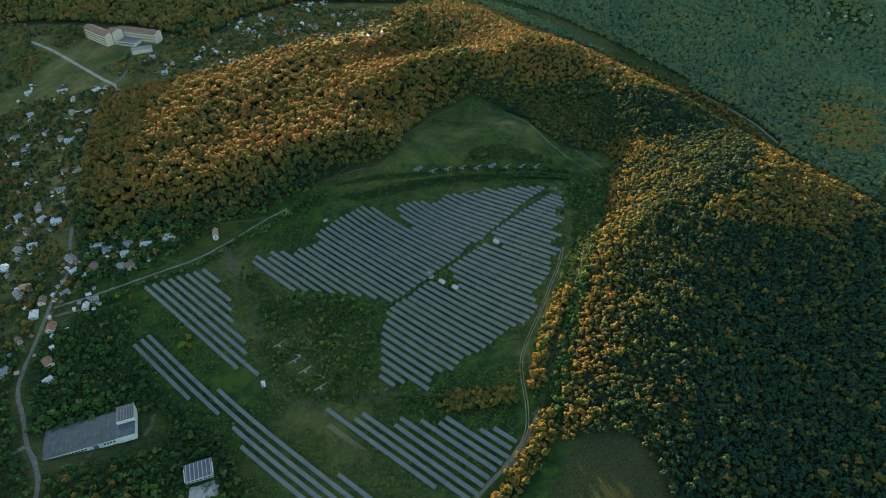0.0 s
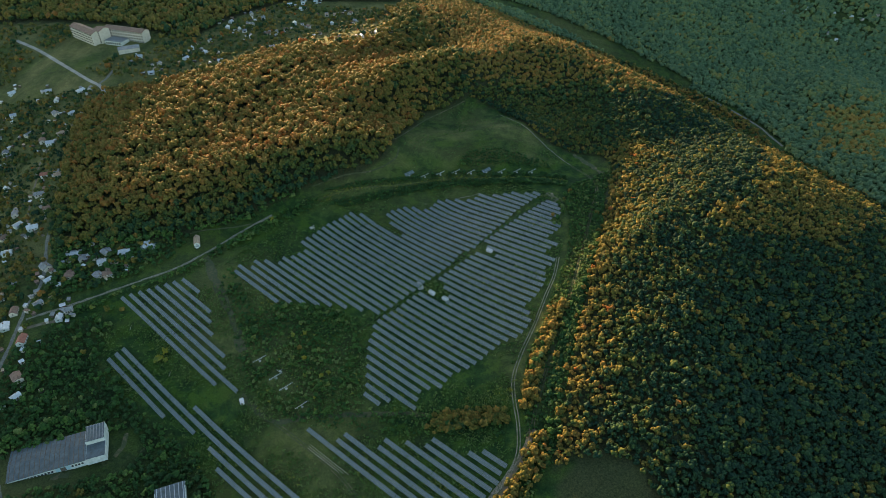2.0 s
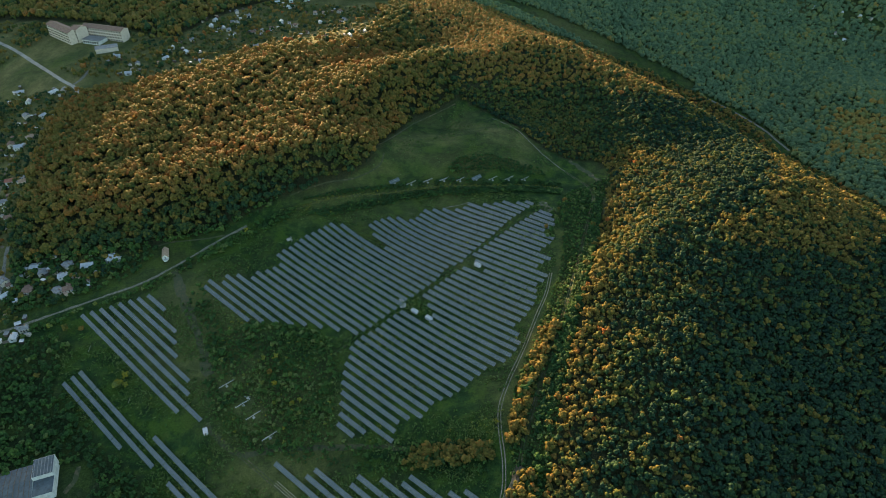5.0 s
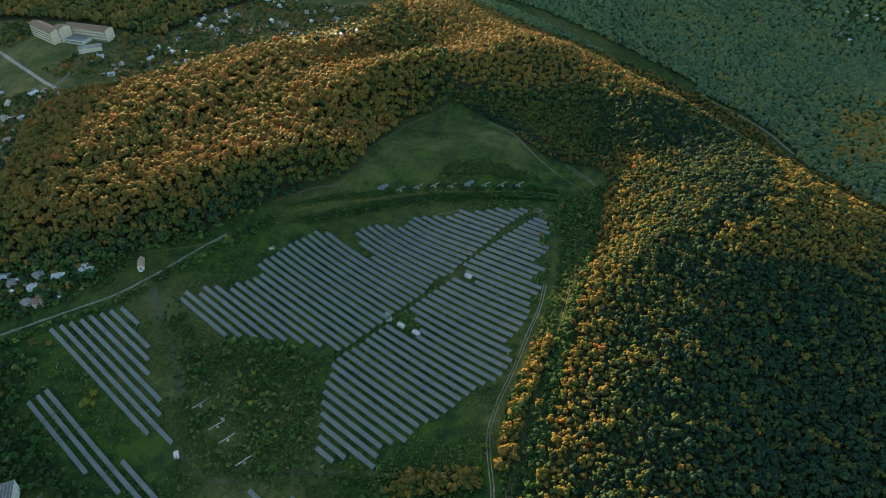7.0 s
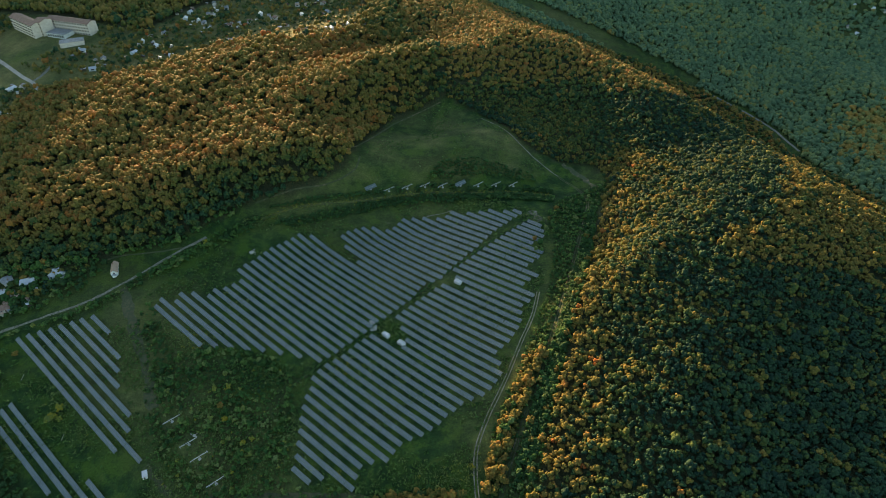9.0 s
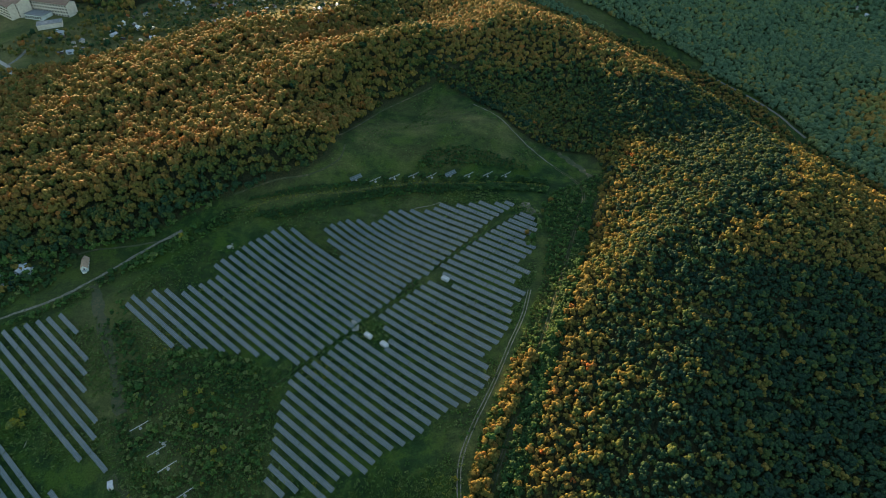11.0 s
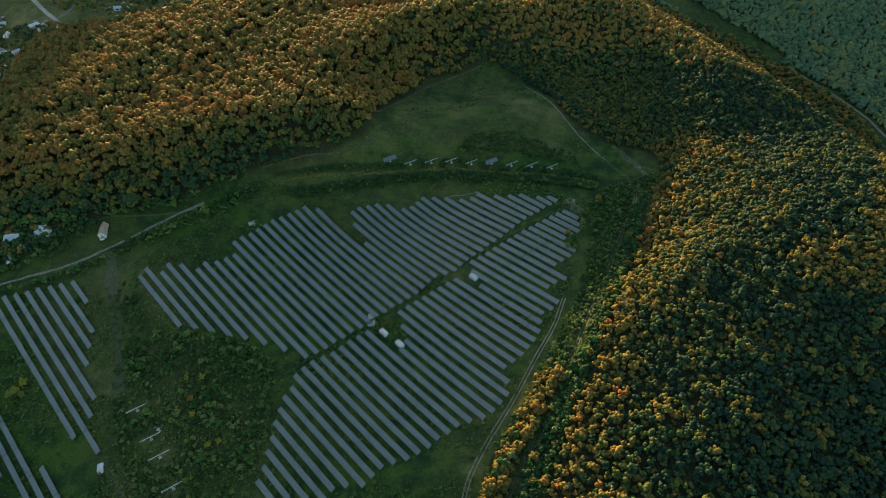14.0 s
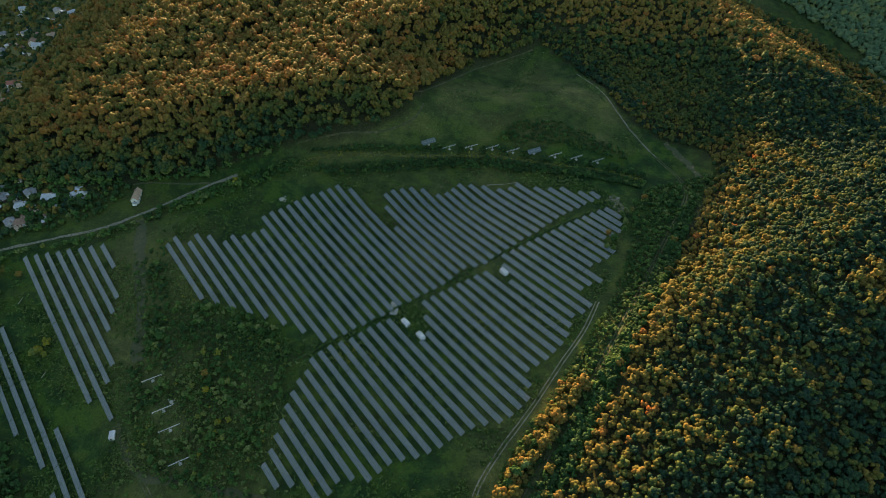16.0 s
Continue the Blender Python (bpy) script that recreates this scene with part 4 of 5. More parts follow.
for n, (outline, spacing, keep, base, (small, large), label) in enumerate(THICKETS):
    x, y = scattered(outline, spacing, 30 + n, keep=keep)
    rng = np.random.default_rng(50 + n)
    ok = np.ones(len(x), bool)
    for line, gap in ((STREET, 5.0), (WEST_ROAD, 4.0), (HILL_ROAD, 6.0), (LANE, 2.5), (BRANCH, 2.6), (PERIMETER, 3.2), (EARTH, 3.4)):
        ok &= clear_of(x, y, line, gap)
    for cx, cy, r in CLEARINGS:
        ok &= np.hypot(x - cx, y - cy) > r
    u, w = x * EAST[0] + y * EAST[1], x * NORTH[0] + y * NORTH[1]
    for rows in (ROWS_WEST, ROWS_SOUTHWEST, ROWS_SOUTH):
        for m, u0, u1 in rows:
            ok &= (np.abs(w - m) > 5.0) | (u < u0 - 4) | (u > u1 + 4)
    for outline_uw in (FIELD_UPPER, FIELD_LOWER):
        ok &= ~inside(outline_uw, u, w)
    x, y = x[ok], y[ok]
    tint = base + 0.10 * ripple(x, y, 50, 70 + n) + rng.normal(0, 0.15, len(x)) + (rng.uniform(size=len(x)) < 0.06) * 0.28
    r = rng.uniform(small, large, len(x)) * rng.uniform(0.7, 1.1, len(x))
    if outline is SCRUB:
        r *= np.where(rng.uniform(size=len(x)) < 0.12, 1.6, 1.0) * (0.75 + 0.4 * np.clip(ripple(x, y, 30, 77) + 0.4, 0, 1))
    planted("thicket", x, y, r, np.clip(tint, 0, 0.95), BUSH if small < 1.1 else DISTANT if large > 3.5 else YOUNG, label, "bushes", 90 + n, rise=0.75, mat=LEAVES if "garden" in label else BUSH_LEAVES)

# Golden hedges on both sides of the grassy track.
for n, (outline, label) in enumerate((([(90, 378), (80, 350), (70, 325), (61, 300), (59, 284), (70, 282), (82, 318), (96, 352), (104, 376)], "close row of golden young trees beside a track"),
                                      ([(66, 268), (60, 252), (48, 232), (32, 210), (14, 186), (24, 182), (44, 206), (60, 226), (74, 246), (76, 262)], "close row of orange young trees below the hill"),
                                      ([(0, 284), (22, 288), (48, 288), (52, 276), (24, 272), (2, 270)], "clump of orange trees beside the dirt lane"))):
    x, y = scattered(outline, 3.0, 140 + n, keep=0.8)
    ok = clear_of(x, y, BRANCH, 2.6) & clear_of(x, y, PERIMETER, 3.0)
    x, y = x[ok], y[ok]
    rng = np.random.default_rng(150 + n)
    planted("hedge_trees", x, y, rng.uniform(1.4, 2.5, len(x)), np.clip((0.57, 0.57, 0.5)[n] + rng.normal(0, 0.11, len(x)), 0.2, 0.95), MIDDLE, label, "trees", 160 + n)

# Weeds and rank grass over the valley floor.
TUFT = [crown_shape(300 + k, 12, 0.42, 0.5, 5, 1, 0.5) for k in range(4)]
TUFT = [(v[12:], f[20:] - 12, t[12:]) for v, f, t in TUFT]
FLOOR = [(-260, 384), (-200, 440), (-120, 512), (-35, 538), (74, 552), (118, 530), (108, 440), (60, 320), (54, 255), (20, 205), (-60, 185), (-140, 190), (-196, 290), (-250, 340)]
x, y = scattered(FLOOR, 2.1, 170, 0.5)
u, w = x * EAST[0] + y * EAST[1], x * NORTH[0] + y * NORTH[1]
thin = inside(FIELD_UPPER, u, w) | inside(FIELD_LOWER, u, w)
rng = np.random.default_rng(171)
patch = ripple(x, y, 60, 172) + rng.normal(0, 0.4, len(x))
ok = (patch > np.where(thin, 0.75, 0.05)) & clear_of(x, y, PERIMETER, 2.0) & clear_of(x, y, AXIS, 2.5)
x, y, patch = x[ok], y[ok], patch[ok]
planted("weeds", x, y, rng.uniform(0.6, 1.5, len(x)), np.clip(0.34 + 0.20 * patch + rng.normal(0, 0.10, len(x)), 0, 0.95), TUFT, "rank grass and weeds over the valley floor", "weeds", 173, rise=0.2, mat=BUSH_LEAVES)
x, y = scattered(MEADOW, 3.4, 174, 0.5)
rng = np.random.default_rng(175)
ok = ripple(x, y, 45, 176) + rng.normal(0, 0.4, len(x)) > 0.3
x, y = x[ok], y[ok]
planted("weeds", x, y, rng.uniform(0.5, 1.2, len(x)), np.clip(0.36 + rng.normal(0, 0.1, len(x)), 0, 0.6), TUFT, "rank grass over the sloping meadow", "weeds", 177, rise=0.2, mat=BUSH_LEAVES)

line = smooth_line(AXIS, 0.8)
rng = np.random.default_rng(180)
at_line = line[rng.integers(0, len(line), 420)] + rng.normal(0, 0.25, (420, 2)) + NORTH * (rng.choice([-1.0, 1.0], 420) * rng.uniform(0.9, 1.7, 420))[:, None]
planted("weeds", at_line[:, 0], at_line[:, 1], rng.uniform(0.35, 0.95, 420), np.clip(0.3 + rng.normal(0, 0.12, 420), 0, 1), BUSH, "green weeds along the service lane", "weeds", 181, rise=0.4, mat=BUSH_LEAVES)
line = smooth_line(NORTH_BANK, 0.8)
rng = np.random.default_rng(178)
at_line = line[rng.integers(0, len(line), 520)] + rng.normal(0, 1.2, (520, 2))
planted("weeds", at_line[:, 0], at_line[:, 1], rng.uniform(0.5, 1.0, 520), np.clip(0.82 + rng.normal(0, 0.1, 520), 0, 1), TUFT, "yellow-green grass between two hedges", "weeds", 179, rise=0.2, mat=BUSH_LEAVES)

# ---- buildings ----
WALLS = {"w": WHITE_WALL, "z": WHITE_WALL, "s": CREAM_WALL, "r": WHITE_WALL, "b": CREAM_WALL, "t": CREAM_WALL}
ROOFS = {"w": WHITE_ROOF, "z": ZINC, "s": SLATE, "r": RED_ROOF, "b": BROWN_ROOF, "t": TAN_ROOF}
LOOKS = {"w": "small white house with a pale sheet-metal roof", "z": "small white house with a blue-grey zinc roof", "s": "small cream house with a grey cement roof",
         "r": "small white house with a red tiled roof", "b": "small cream house with a brown tiled roof", "t": "small cream house with a rusty tan roof"}


def gabled_walls(w, d, h, peak):
    """Walls of a gabled house, ridge along x."""
    bm = bmesh.new()
    pts = [bm.verts.new((x, y, z)) for x in (-w / 2, w / 2) for y, z in ((-d / 2, -1.2), (d / 2, -1.2), (d / 2, h), (0, h + peak), (-d / 2, h))]
    bm.faces.new(pts[:5])
    bm.faces.new(pts[5:][::-1])
    for k in range(5):
        bm.faces.new((pts[k], pts[5 + k], pts[5 + (k + 1) % 5], pts[(k + 1) % 5]))
    return bm


def roof_slab(w, d, h, peak, side, over=0.4, thick=0.16):
    bm = bmesh.new()
    run = d / 2 + over
    drop = peak * run / (d / 2)
    low = [(-w / 2 - over, side * run, h + peak - drop), (w / 2 + over, side * run, h + peak - drop), (w / 2 + over, 0, h + peak), (-w / 2 - over, 0, h + peak)]
    a = [bm.verts.new((x, y, z + 0.03)) for x, y, z in low]
    b = [bm.verts.new((x, y, z + thick)) for x, y, z in low]
    bm.faces.new(a)
    bm.faces.new(b)
    for k in range(4):
        bm.faces.new((a[k], a[(k + 1) % 4], b[(k + 1) % 4], b[k]))
    return bm


def window_on(thing, x, y, z, w, h, face, name="window"):
    """A window set a little proud of a wall that looks along x or y."""
    thin = 0.08
    frame_part = part(name, block(x, y, z, *((w, thin, h) if face == "y" else (thin, w, h))), WHITE_WALL, thing)
    step = 0.03 if (y if face == "y" else x) > 0 else -0.03
    part("pane", block(x + (step if face == "x" else 0), y + (step if face == "y" else 0), z + 0.08, *((w - 0.16, thin, h - 0.16) if face == "y" else (thin, w - 0.16, h - 0.16))), GLASS, frame_part)


def house(x, y, turn, look_letter, w, d, h, peak, far=False, label=""):
    thing = standing("house", x, y, turn, label or LOOKS[look_letter], "house", "village houses")
    part("wall", gabled_walls(w, d, h, peak), WALLS[look_letter], thing)
    for side in (-1, 1):
        part("roof", roof_slab(w, d, h, peak, side), ROOFS[look_letter], thing)
    if far:
        window_on(thing, 0, -d / 2, h * 0.35, w * 0.5, 1.3, "y")
        return thing
    for side in (-1, 1):
        for k in (-0.28, 0.28):
            window_on(thing, k * w, side * d / 2, 0.9, 1.1, 1.3, "y")
    window_on(thing, w / 2, 0, h * 0.4, 1.1, 1.3, "x")
    window_on(thing, -w / 2, 0, h * 0.4, 1.1, 1.3, "x")
    part("door", block(0, -d / 2, 0, 0.95, 0.1, 2.05), DARK_TIMBER, thing)
    part("chimney", block(w * 0.22, d * 0.12, h + peak * 0.4, 0.6, 0.6, peak * 0.6 + 0.9), BROWN_ROOF, thing)
    return thing


rng = np.random.default_rng(77)
for some, far in ((VILLAGE, False), (VILLAGE_NEAR, False), (VILLAGE_FAR, True), (HAMLET, True)):
    for hx, hy, letter in some:
        if letter == "w" and rng.uniform() < 0.68:
            letter = rng.choice(["z", "s", "s", "b"])
        w = rng.uniform(5.2, 7.6) if far else rng.uniform(6.2, 9.6)
        low = some is VILLAGE_NEAR and -316 < hx < -272 and hy > 400
        if low and letter == "w":
            letter = "z"
        house(hx, hy, rng.choice([18, 108, -35, 60]) + rng.uniform(-12, 12), letter, w, w * rng.uniform(0.65, 0.85), 2.1 if low else rng.uniform(2.4, 3.0), 0.8 if low else rng.uniform(1.2, 2.0), far)



def outbuilding(x, y, turn, letter):
    thing = standing("outbuilding", x, y, turn, "small lean-to garden shed with a " + {"w": "pale sheet", "z": "zinc", "s": "grey cement", "r": "red", "b": "brown", "t": "rusty"}[letter] + " roof", "shed", "garden sheds")
    w, d = rng.uniform(2.2, 4.2), rng.uniform(2.0, 3.0)
    part("wall", block(0, 0, -0.6, w, d, 2.6), DARK_TIMBER if rng.uniform() < 0.5 else CREAM_WALL, thing)
    roof = part("roof", block(0, 0, -0.06, w + 0.5, d + 0.6, 0.12), ROOFS[letter], thing)
    roof.matrix_local = pose(0, 0, 2.25, 9, 0, 0)
    part("door", block(0, -d / 2, 0, 0.8, 0.1, 1.8), DARK_TIMBER, thing)


for hx, hy, letter in VILLAGE + VILLAGE_NEAR + VILLAGE_FAR:
    for _ in range(rng.integers(2, 5)):
        a, r = rng.uniform(0, 6.28), rng.uniform(7.5, 17)
        outbuilding(hx + r * math.cos(a), hy + r * math.sin(a), rng.uniform(0, 180), rng.choice(list("wzzsssbt")))

# The long house beside the gravel lane.
WALLS["l"], ROOFS["l"] = WHITE_WALL, TAN_ROOF
lane_house = house(-210, 459, 108, "l", 11.0, 4.6, 2.6, 2.2, label="long white gabled house with a tan roof beside a lane")
porch = part("porch", block(-6.6, 0, -0.6, 2.2, 2.6, 1.5), WHITE_WALL, lane_house)
part("porch_roof", block(-6.6, 0, 0.92, 2.5, 2.9, 0.12), ZINC, porch)

# A wide house with a cross wing on the slope above the lane.
wing_house = house(-250, 454, -22, "z", 10.5, 6.0, 2.4, 1.7, label="wide white house with a blue-grey zinc roof and a cross wing")
wing = part("wing", gabled_walls(8.4, 5.0, 2.3, 1.5), WHITE_WALL, wing_house)
wing.matrix_local = pose(-2.6, -1.2, 0, 0, 0, 90)
for side in (-1, 1):
    part("wing_roof", roof_slab(8.4, 5.0, 2.3, 1.5, side), ZINC, wing)


def ribbed_roof(thing, x0, x1, y0, y1, z0, z1, ribs, mat, name="roof", seam=SLATE):
    """A sloping sheet roof from y0 (height z0) to y1 (z1), with raised seams."""
    bm = bmesh.new()
    slope = math.atan2(z1 - z0, y1 - y0)
    turn = Matrix.Rotation(slope, 4, "X")
    length = math.hypot(y1 - y0, z1 - z0)
    box(bm, (x0 + x1) / 2, (y0 + y1) / 2, (z0 + z1) / 2, x1 - x0, length, 0.2, turn)
    roof = part(name, bm, mat, thing)
    for k in range(ribs):
        bm = bmesh.new()
        box(bm, x0 + (x1 - x0) * (k + 0.5) / ribs, (y0 + y1) / 2, (z0 + z1) / 2 + 0.17, 0.35, length - 0.4, 0.16, turn)
        part("seam", bm, seam, roof)


def warehouse():
    thing = standing("warehouse", -243, 254, 21.2, "long white warehouse with a grey ribbed roof", "warehouse")
    # Local x runs along the front, y towards the back.
    part("wall", gabled_walls(46, 24, 4.3, 1.1), WHITE_WALL, thing).location = (-6.5, 10, 0)
    for a, b, za, zb in ((-2.4, 10, 4.2, 5.45), (10, 22.4, 5.45, 4.2)):
        ribbed_roof(thing, -30, 16.6, a, b, za, zb, 16, ROOF_FELT, seam=DARK_TIMBER)
    back = part("tower", block(22.5, 16, -1.2, 12, 13, 8.6), WHITE_WALL, thing)
    part("parapet", block(22.5, 22.6, 7.4, 12.3, 0.4, 0.5), CONCRETE, back)
    ribbed_roof(thing, 16.8, 28.2, 9.8, 22.4, 7.5, 7.9, 6, ROOF_FELT)
    front = part("annex", block(22.5, 3.5, -1.2, 12, 12, 5.6), WHITE_WALL, thing)
    part("flat_roof", block(22.5, 3.6, 4.42, 11.4, 11.6, 0.15), ROOF_FELT, front)
    part("blue_wall", block(2.5, -2.06, 0.2, 9, 0.14, 3.6), BLUE_WALL, thing)
    for k in range(22):
        wx = -28 + 2.0 * k
        if not -2.5 < wx < 7.5:
            window_on(thing, wx, -2.0, 1.1, 1.5, 1.8, "y")
    for k in range(4):
        window_on(thing, 18.5 + 2.6 * k, 9.45, 5.6, 1.8, 1.0, "y")
    part("door", block(2.5, -2.18, 0, 3.2, 0.12, 3.4), DARK_TIMBER, thing)
    return thing


warehouse()
strip("yard", smooth_line([(-246, 247), (-241, 249), (-236, 250)]), 5.0, OVERGROWN, ragged=0.5, label="cracked concrete apron before the warehouse", category="pavement", seed=31)
strip("yard", smooth_line([(-214, 266), (-211, 274), (-213, 284)]), 3.0, OVERGROWN, ragged=0.5, label="worn earth beside the warehouse", category="pavement", seed=33)


def work_shed():
    thing = standing("shed", -166, 238, 21, "white shed with a ribbed grey roof", "shed")
    part("wall", block(0, 0, -1, 18, 12, 5.4), WHITE_WALL, thing)
    ribbed_roof(thing, -9.3, 9.3, -6.4, 6.4, 4.5, 5.3, 7, ROOF_FELT, seam=ZINC)
    for side in (-1, 1):
        part("parapet", block(side * 9.1, 0, 4.3, 0.4, 12.6, 1.0), WHITE_WALL, thing)
    part("fascia", block(0, -6.4, 3.9, 18.4, 0.3, 0.6), WHITE_WALL, thing)
    for k in range(6):
        window_on(thing, -7 + 2.6 * k, -6, 1.5, 1.7, 1.3, "y")
    return thing


work_shed()
strip("yard", smooth_line([(-168, 222), (-160, 224), (-150, 228)]), 12.0, CONCRETE, label="concrete yard before the shed", category="pavement", seed=32)


def school():
    thing = standing("school", -462, 866, 0, "pale four-storey school with brown roofs and two wings", "school")

    def wing(x, y, turn, w, d, h, floors, bays):
        body = part("wing", block(0, 0, -2, w, d, h + 2), CREAM_WALL, thing)
        body.matrix_local = pose(x, y, 0, 0, 0, turn)
        for side in (-1, 1):
            part("roof", roof_slab(w, d, h, 2.6, side, 0.6, 0.25), BROWN_ROOF, body)
        part("gable", gabled_walls(w - 0.2, d - 0.2, h, 2.5), CREAM_WALL, body)
        for f in range(floors):
            for k in range(bays):
                part("window", block(-w / 2 + (k + 0.5) * w / bays, -d / 2 - 0.05, 1.0 + f * h / floors, w / bays * 0.55, 0.14, h / floors * 0.5), GLASS, body)

    wing(-22, 12, -37, 56, 14, 14.5, 4, 14)
    wing(34, 12, -17, 62, 14, 14.5, 4, 15)
    wing(3, 5, -27, 12, 16, 16.5, 4, 3)
    hall = part("hall", block(0, 0, -1.5, 26, 16, 6.5), WHITE_WALL, thing)
    hall.matrix_local = pose(24, -2, 0, 0, 0, -17)
    part("flat_roof", block(0, 0, 5.02, 26.6, 16.6, 0.3), SLATE, hall)
    for k in range(7):
        part("window", block(-10.5 + 3.5 * k, -8.05, 1.2, 2.2, 0.14, 2.6), GLASS, hall)
    gym = part("gym", block(0, 0, -1.5, 26, 13, 5.5), CREAM_WALL, thing)
    gym.matrix_local = pose(50, -28, 0, 0, 0, 25)
    part("flat_roof", block(0, 0, 4.02, 26.8, 13.8, 0.3), SLATE, gym)
    return thing


school()


def substation(x, y, turn=ROW_TURN):
    thing = standing("substation", x, y, turn, "low white metal transformer box with a pale hipped roof", "transformer box", "transformer boxes in the solar field")
    part("plinth", block(0, 0, -0.5, 5.6, 2.9, 0.75), CONCRETE, thing)
    part("body", block(0, 0, 0.25, 5.2, 2.5, 1.7, bevel=0.04), WHITE_WALL, thing)
    bm = bmesh.new()
    low = [bm.verts.new((sx * 2.7, sy * 1.4, 2.0)) for sx, sy in ((-1, -1), (1, -1), (1, 1), (-1, 1))]
    top = [bm.verts.new((sx * 1.9, sy * 0.5, 2.4)) for sx, sy in ((-1, -1), (1, -1), (1, 1), (-1, 1))]
    bm.faces.new(low)
    bm.faces.new(top)
    for k in range(4):
        bm.faces.new((low[k], low[(k + 1) % 4], top[(k + 1) % 4], top[k]))
    part("roof", bm, ZINC, thing, "pale blue-grey hipped roof")
    for side in (-1, 1):
        part("gutter", block(0, side * 1.42, 1.9, 5.6, 0.22, 0.2), WHITE_WALL, thing, "white roof edge")
        part("gutter", block(side * 2.72, 0, 1.9, 0.22, 2.6, 0.2), WHITE_WALL, thing, "white roof edge")
    for k in (-1.6, 0, 1.6):
        part("door", block(k, -1.27, 0.35, 1.2, 0.06, 1.5), ZINC, thing)


for sx, sy in ((-2, 400), (9, 392.5), (47, 448)):
    substation(sx, sy)
strip("pad", smooth_line([(-13, 415), (-11.5, 410), (-11, 405)]), 4.0, CONCRETE, label="concrete pad beside the service lane", category="pavement", seed=34)
strip("pad", smooth_line([(106, 532), (111, 526), (115, 515)]), 7.0, LANE_GRAVEL, ragged=0.6, label="pale rubble pad at the field's corner", category="pavement", seed=35)
strip("path", smooth_line([(18, 530), (24, 533.5), (33, 534.5), (42, 537.5)]), 0.8, WORN_GRAVEL, ragged=0.9, label="pale stony path above the solar rows", seed=36)


def hut():
    thing = standing("hut", -136, 305.5, 24, "small white hut with a flat pale roof", "hut")
    part("wall", block(0, 0, -0.5, 2.6, 4.4, 2.5), WHITE_WALL, thing)
    part("roof", block(0, 0, 2.02, 3.0, 4.8, 0.2), ZINC, thing)
    part("door", block(-0.4, -2.23, 0, 0.9, 0.1, 1.9), DARK_TIMBER, thing)
    window_on(thing, 1.3, 0.4, 1.0, 1.2, 1.0, "x")


hut()


def tracker(x, y, turn, paneled=False, length=11.0, tilt=32):
    """A solar tracker: a pedestal and a tilted rack, with or without its modules."""
    label = "solar tracker with a tilted grey panel on a pedestal" if paneled else "bare steel tracker rack on a concrete pedestal"
    thing = standing("solar_tracker", x, y, turn, label, "solar tracker", "solar trackers")
    part("pedestal", block(0, 0, -0.5, 1.7, 1.7, 0.9, bevel=0.2), CONCRETE, thing)
    bm = bmesh.new()
    rod(bm, (0, 0, 0.4), (0, 0, 2.4), 0.16, 8)
    part("pole", bm, STEEL, thing)
    rack = part("beam", block(0, 0, -0.15, length, 0.3, 0.2), PALE_STEEL, thing)
    rack.matrix_local = pose(0, 0, 2.5, tilt if paneled else 55, 0, 0)
    for k in range(9):
        part("rail", block(-length / 2 + 0.4 + (length - 0.8) * k / 8, 0, 0.17, 0.09, 3.4 if paneled else 1.5, 0.09), STEEL, rack)
    if paneled:
        for k in range(6):
            for j in (-1, 1):
                part("panel", block(-length / 2 + 1.0 + 1.8 * k, j * 0.95, 0.3, 1.62, 1.75, 0.05), CELLS, rack, "grey solar module")


for k in range(9):
    tracker(-27 + 15.3 * k, (553, 555, 560, 563, 563, 564, 563, 564, 566)[k], 40, k in (0, 5))
for tx, ty in ((-129, 337), (-114, 322), (-105, 313), (-91, 298)):
    tracker(tx, ty, 42)


def rubble(x, y, size, count, seed, label):
    """A low heap of broken stones."""
    rng = np.random.default_rng(seed)
    thing = standing("rubble_heap", x, y, 0, label, "rubble")
    for _ in range(count):
        bm = bmesh.new()
        bmesh.ops.create_icosphere(bm, subdivisions=1, radius=1)
        for v in bm.verts:
            v.co *= rng.uniform(0.6, 1.1)
        r = rng.uniform(0.4, 1.1) * size / 4
        sx, sy = rng.normal(0, size / 3, 2)
        stone = part("stone", bm, STONE, thing)
        stone.matrix_local = Matrix.Translation((sx, sy, height(x + sx, y + sy) - height(x, y) + r * 0.25)) @ Matrix.Diagonal((r, r * rng.uniform(0.7, 1.3), r * 0.6, 1))


rubble(-112, 481, 4.0, 22, 1, "pale rubble heap at the edge of the rows")
rubble(-113, 328, 3.5, 12, 2, "white rubble beside a tracker rack")
rubble(-25, 262, 2.0, 5, 3, "scattered pale stones in grass")


def loose_rails():
    """Mounting rails laid out for a row that is not yet built."""
    for n, gap in ((0, 0.0), (1, 1.3), (2, 2.6)):
        a, b = EAST * -232 + NORTH * (158.5 - gap), EAST * (-196 - 3 * n) + NORTH * (158.5 - gap)
        thing = standing("mounting_rail", a[0], a[1], 0, "long pale timber rail on short posts", "rail", "unfinished rows of rails")
        bm = bmesh.new()
        end = (b[0] - a[0], b[1] - a[1], height(*b) - height(*a))
        rod(bm, (0, 0, 0.8), (end[0], end[1], end[2] + 0.8), 0.13, 4)
        part("rail", bm, PALE_TIMBER, thing)
        for k in range(9):
            bm = bmesh.new()
            f = k / 8
            px, py = end[0] * f, end[1] * f
            foot = height(a[0] + px, a[1] + py) - height(*a)
            rod(bm, (px, py, foot - 0.3), (px, py, end[2] * f + 0.85), 0.08, 4)
            part("post", bm, PALE_TIMBER, thing)


loose_rails()


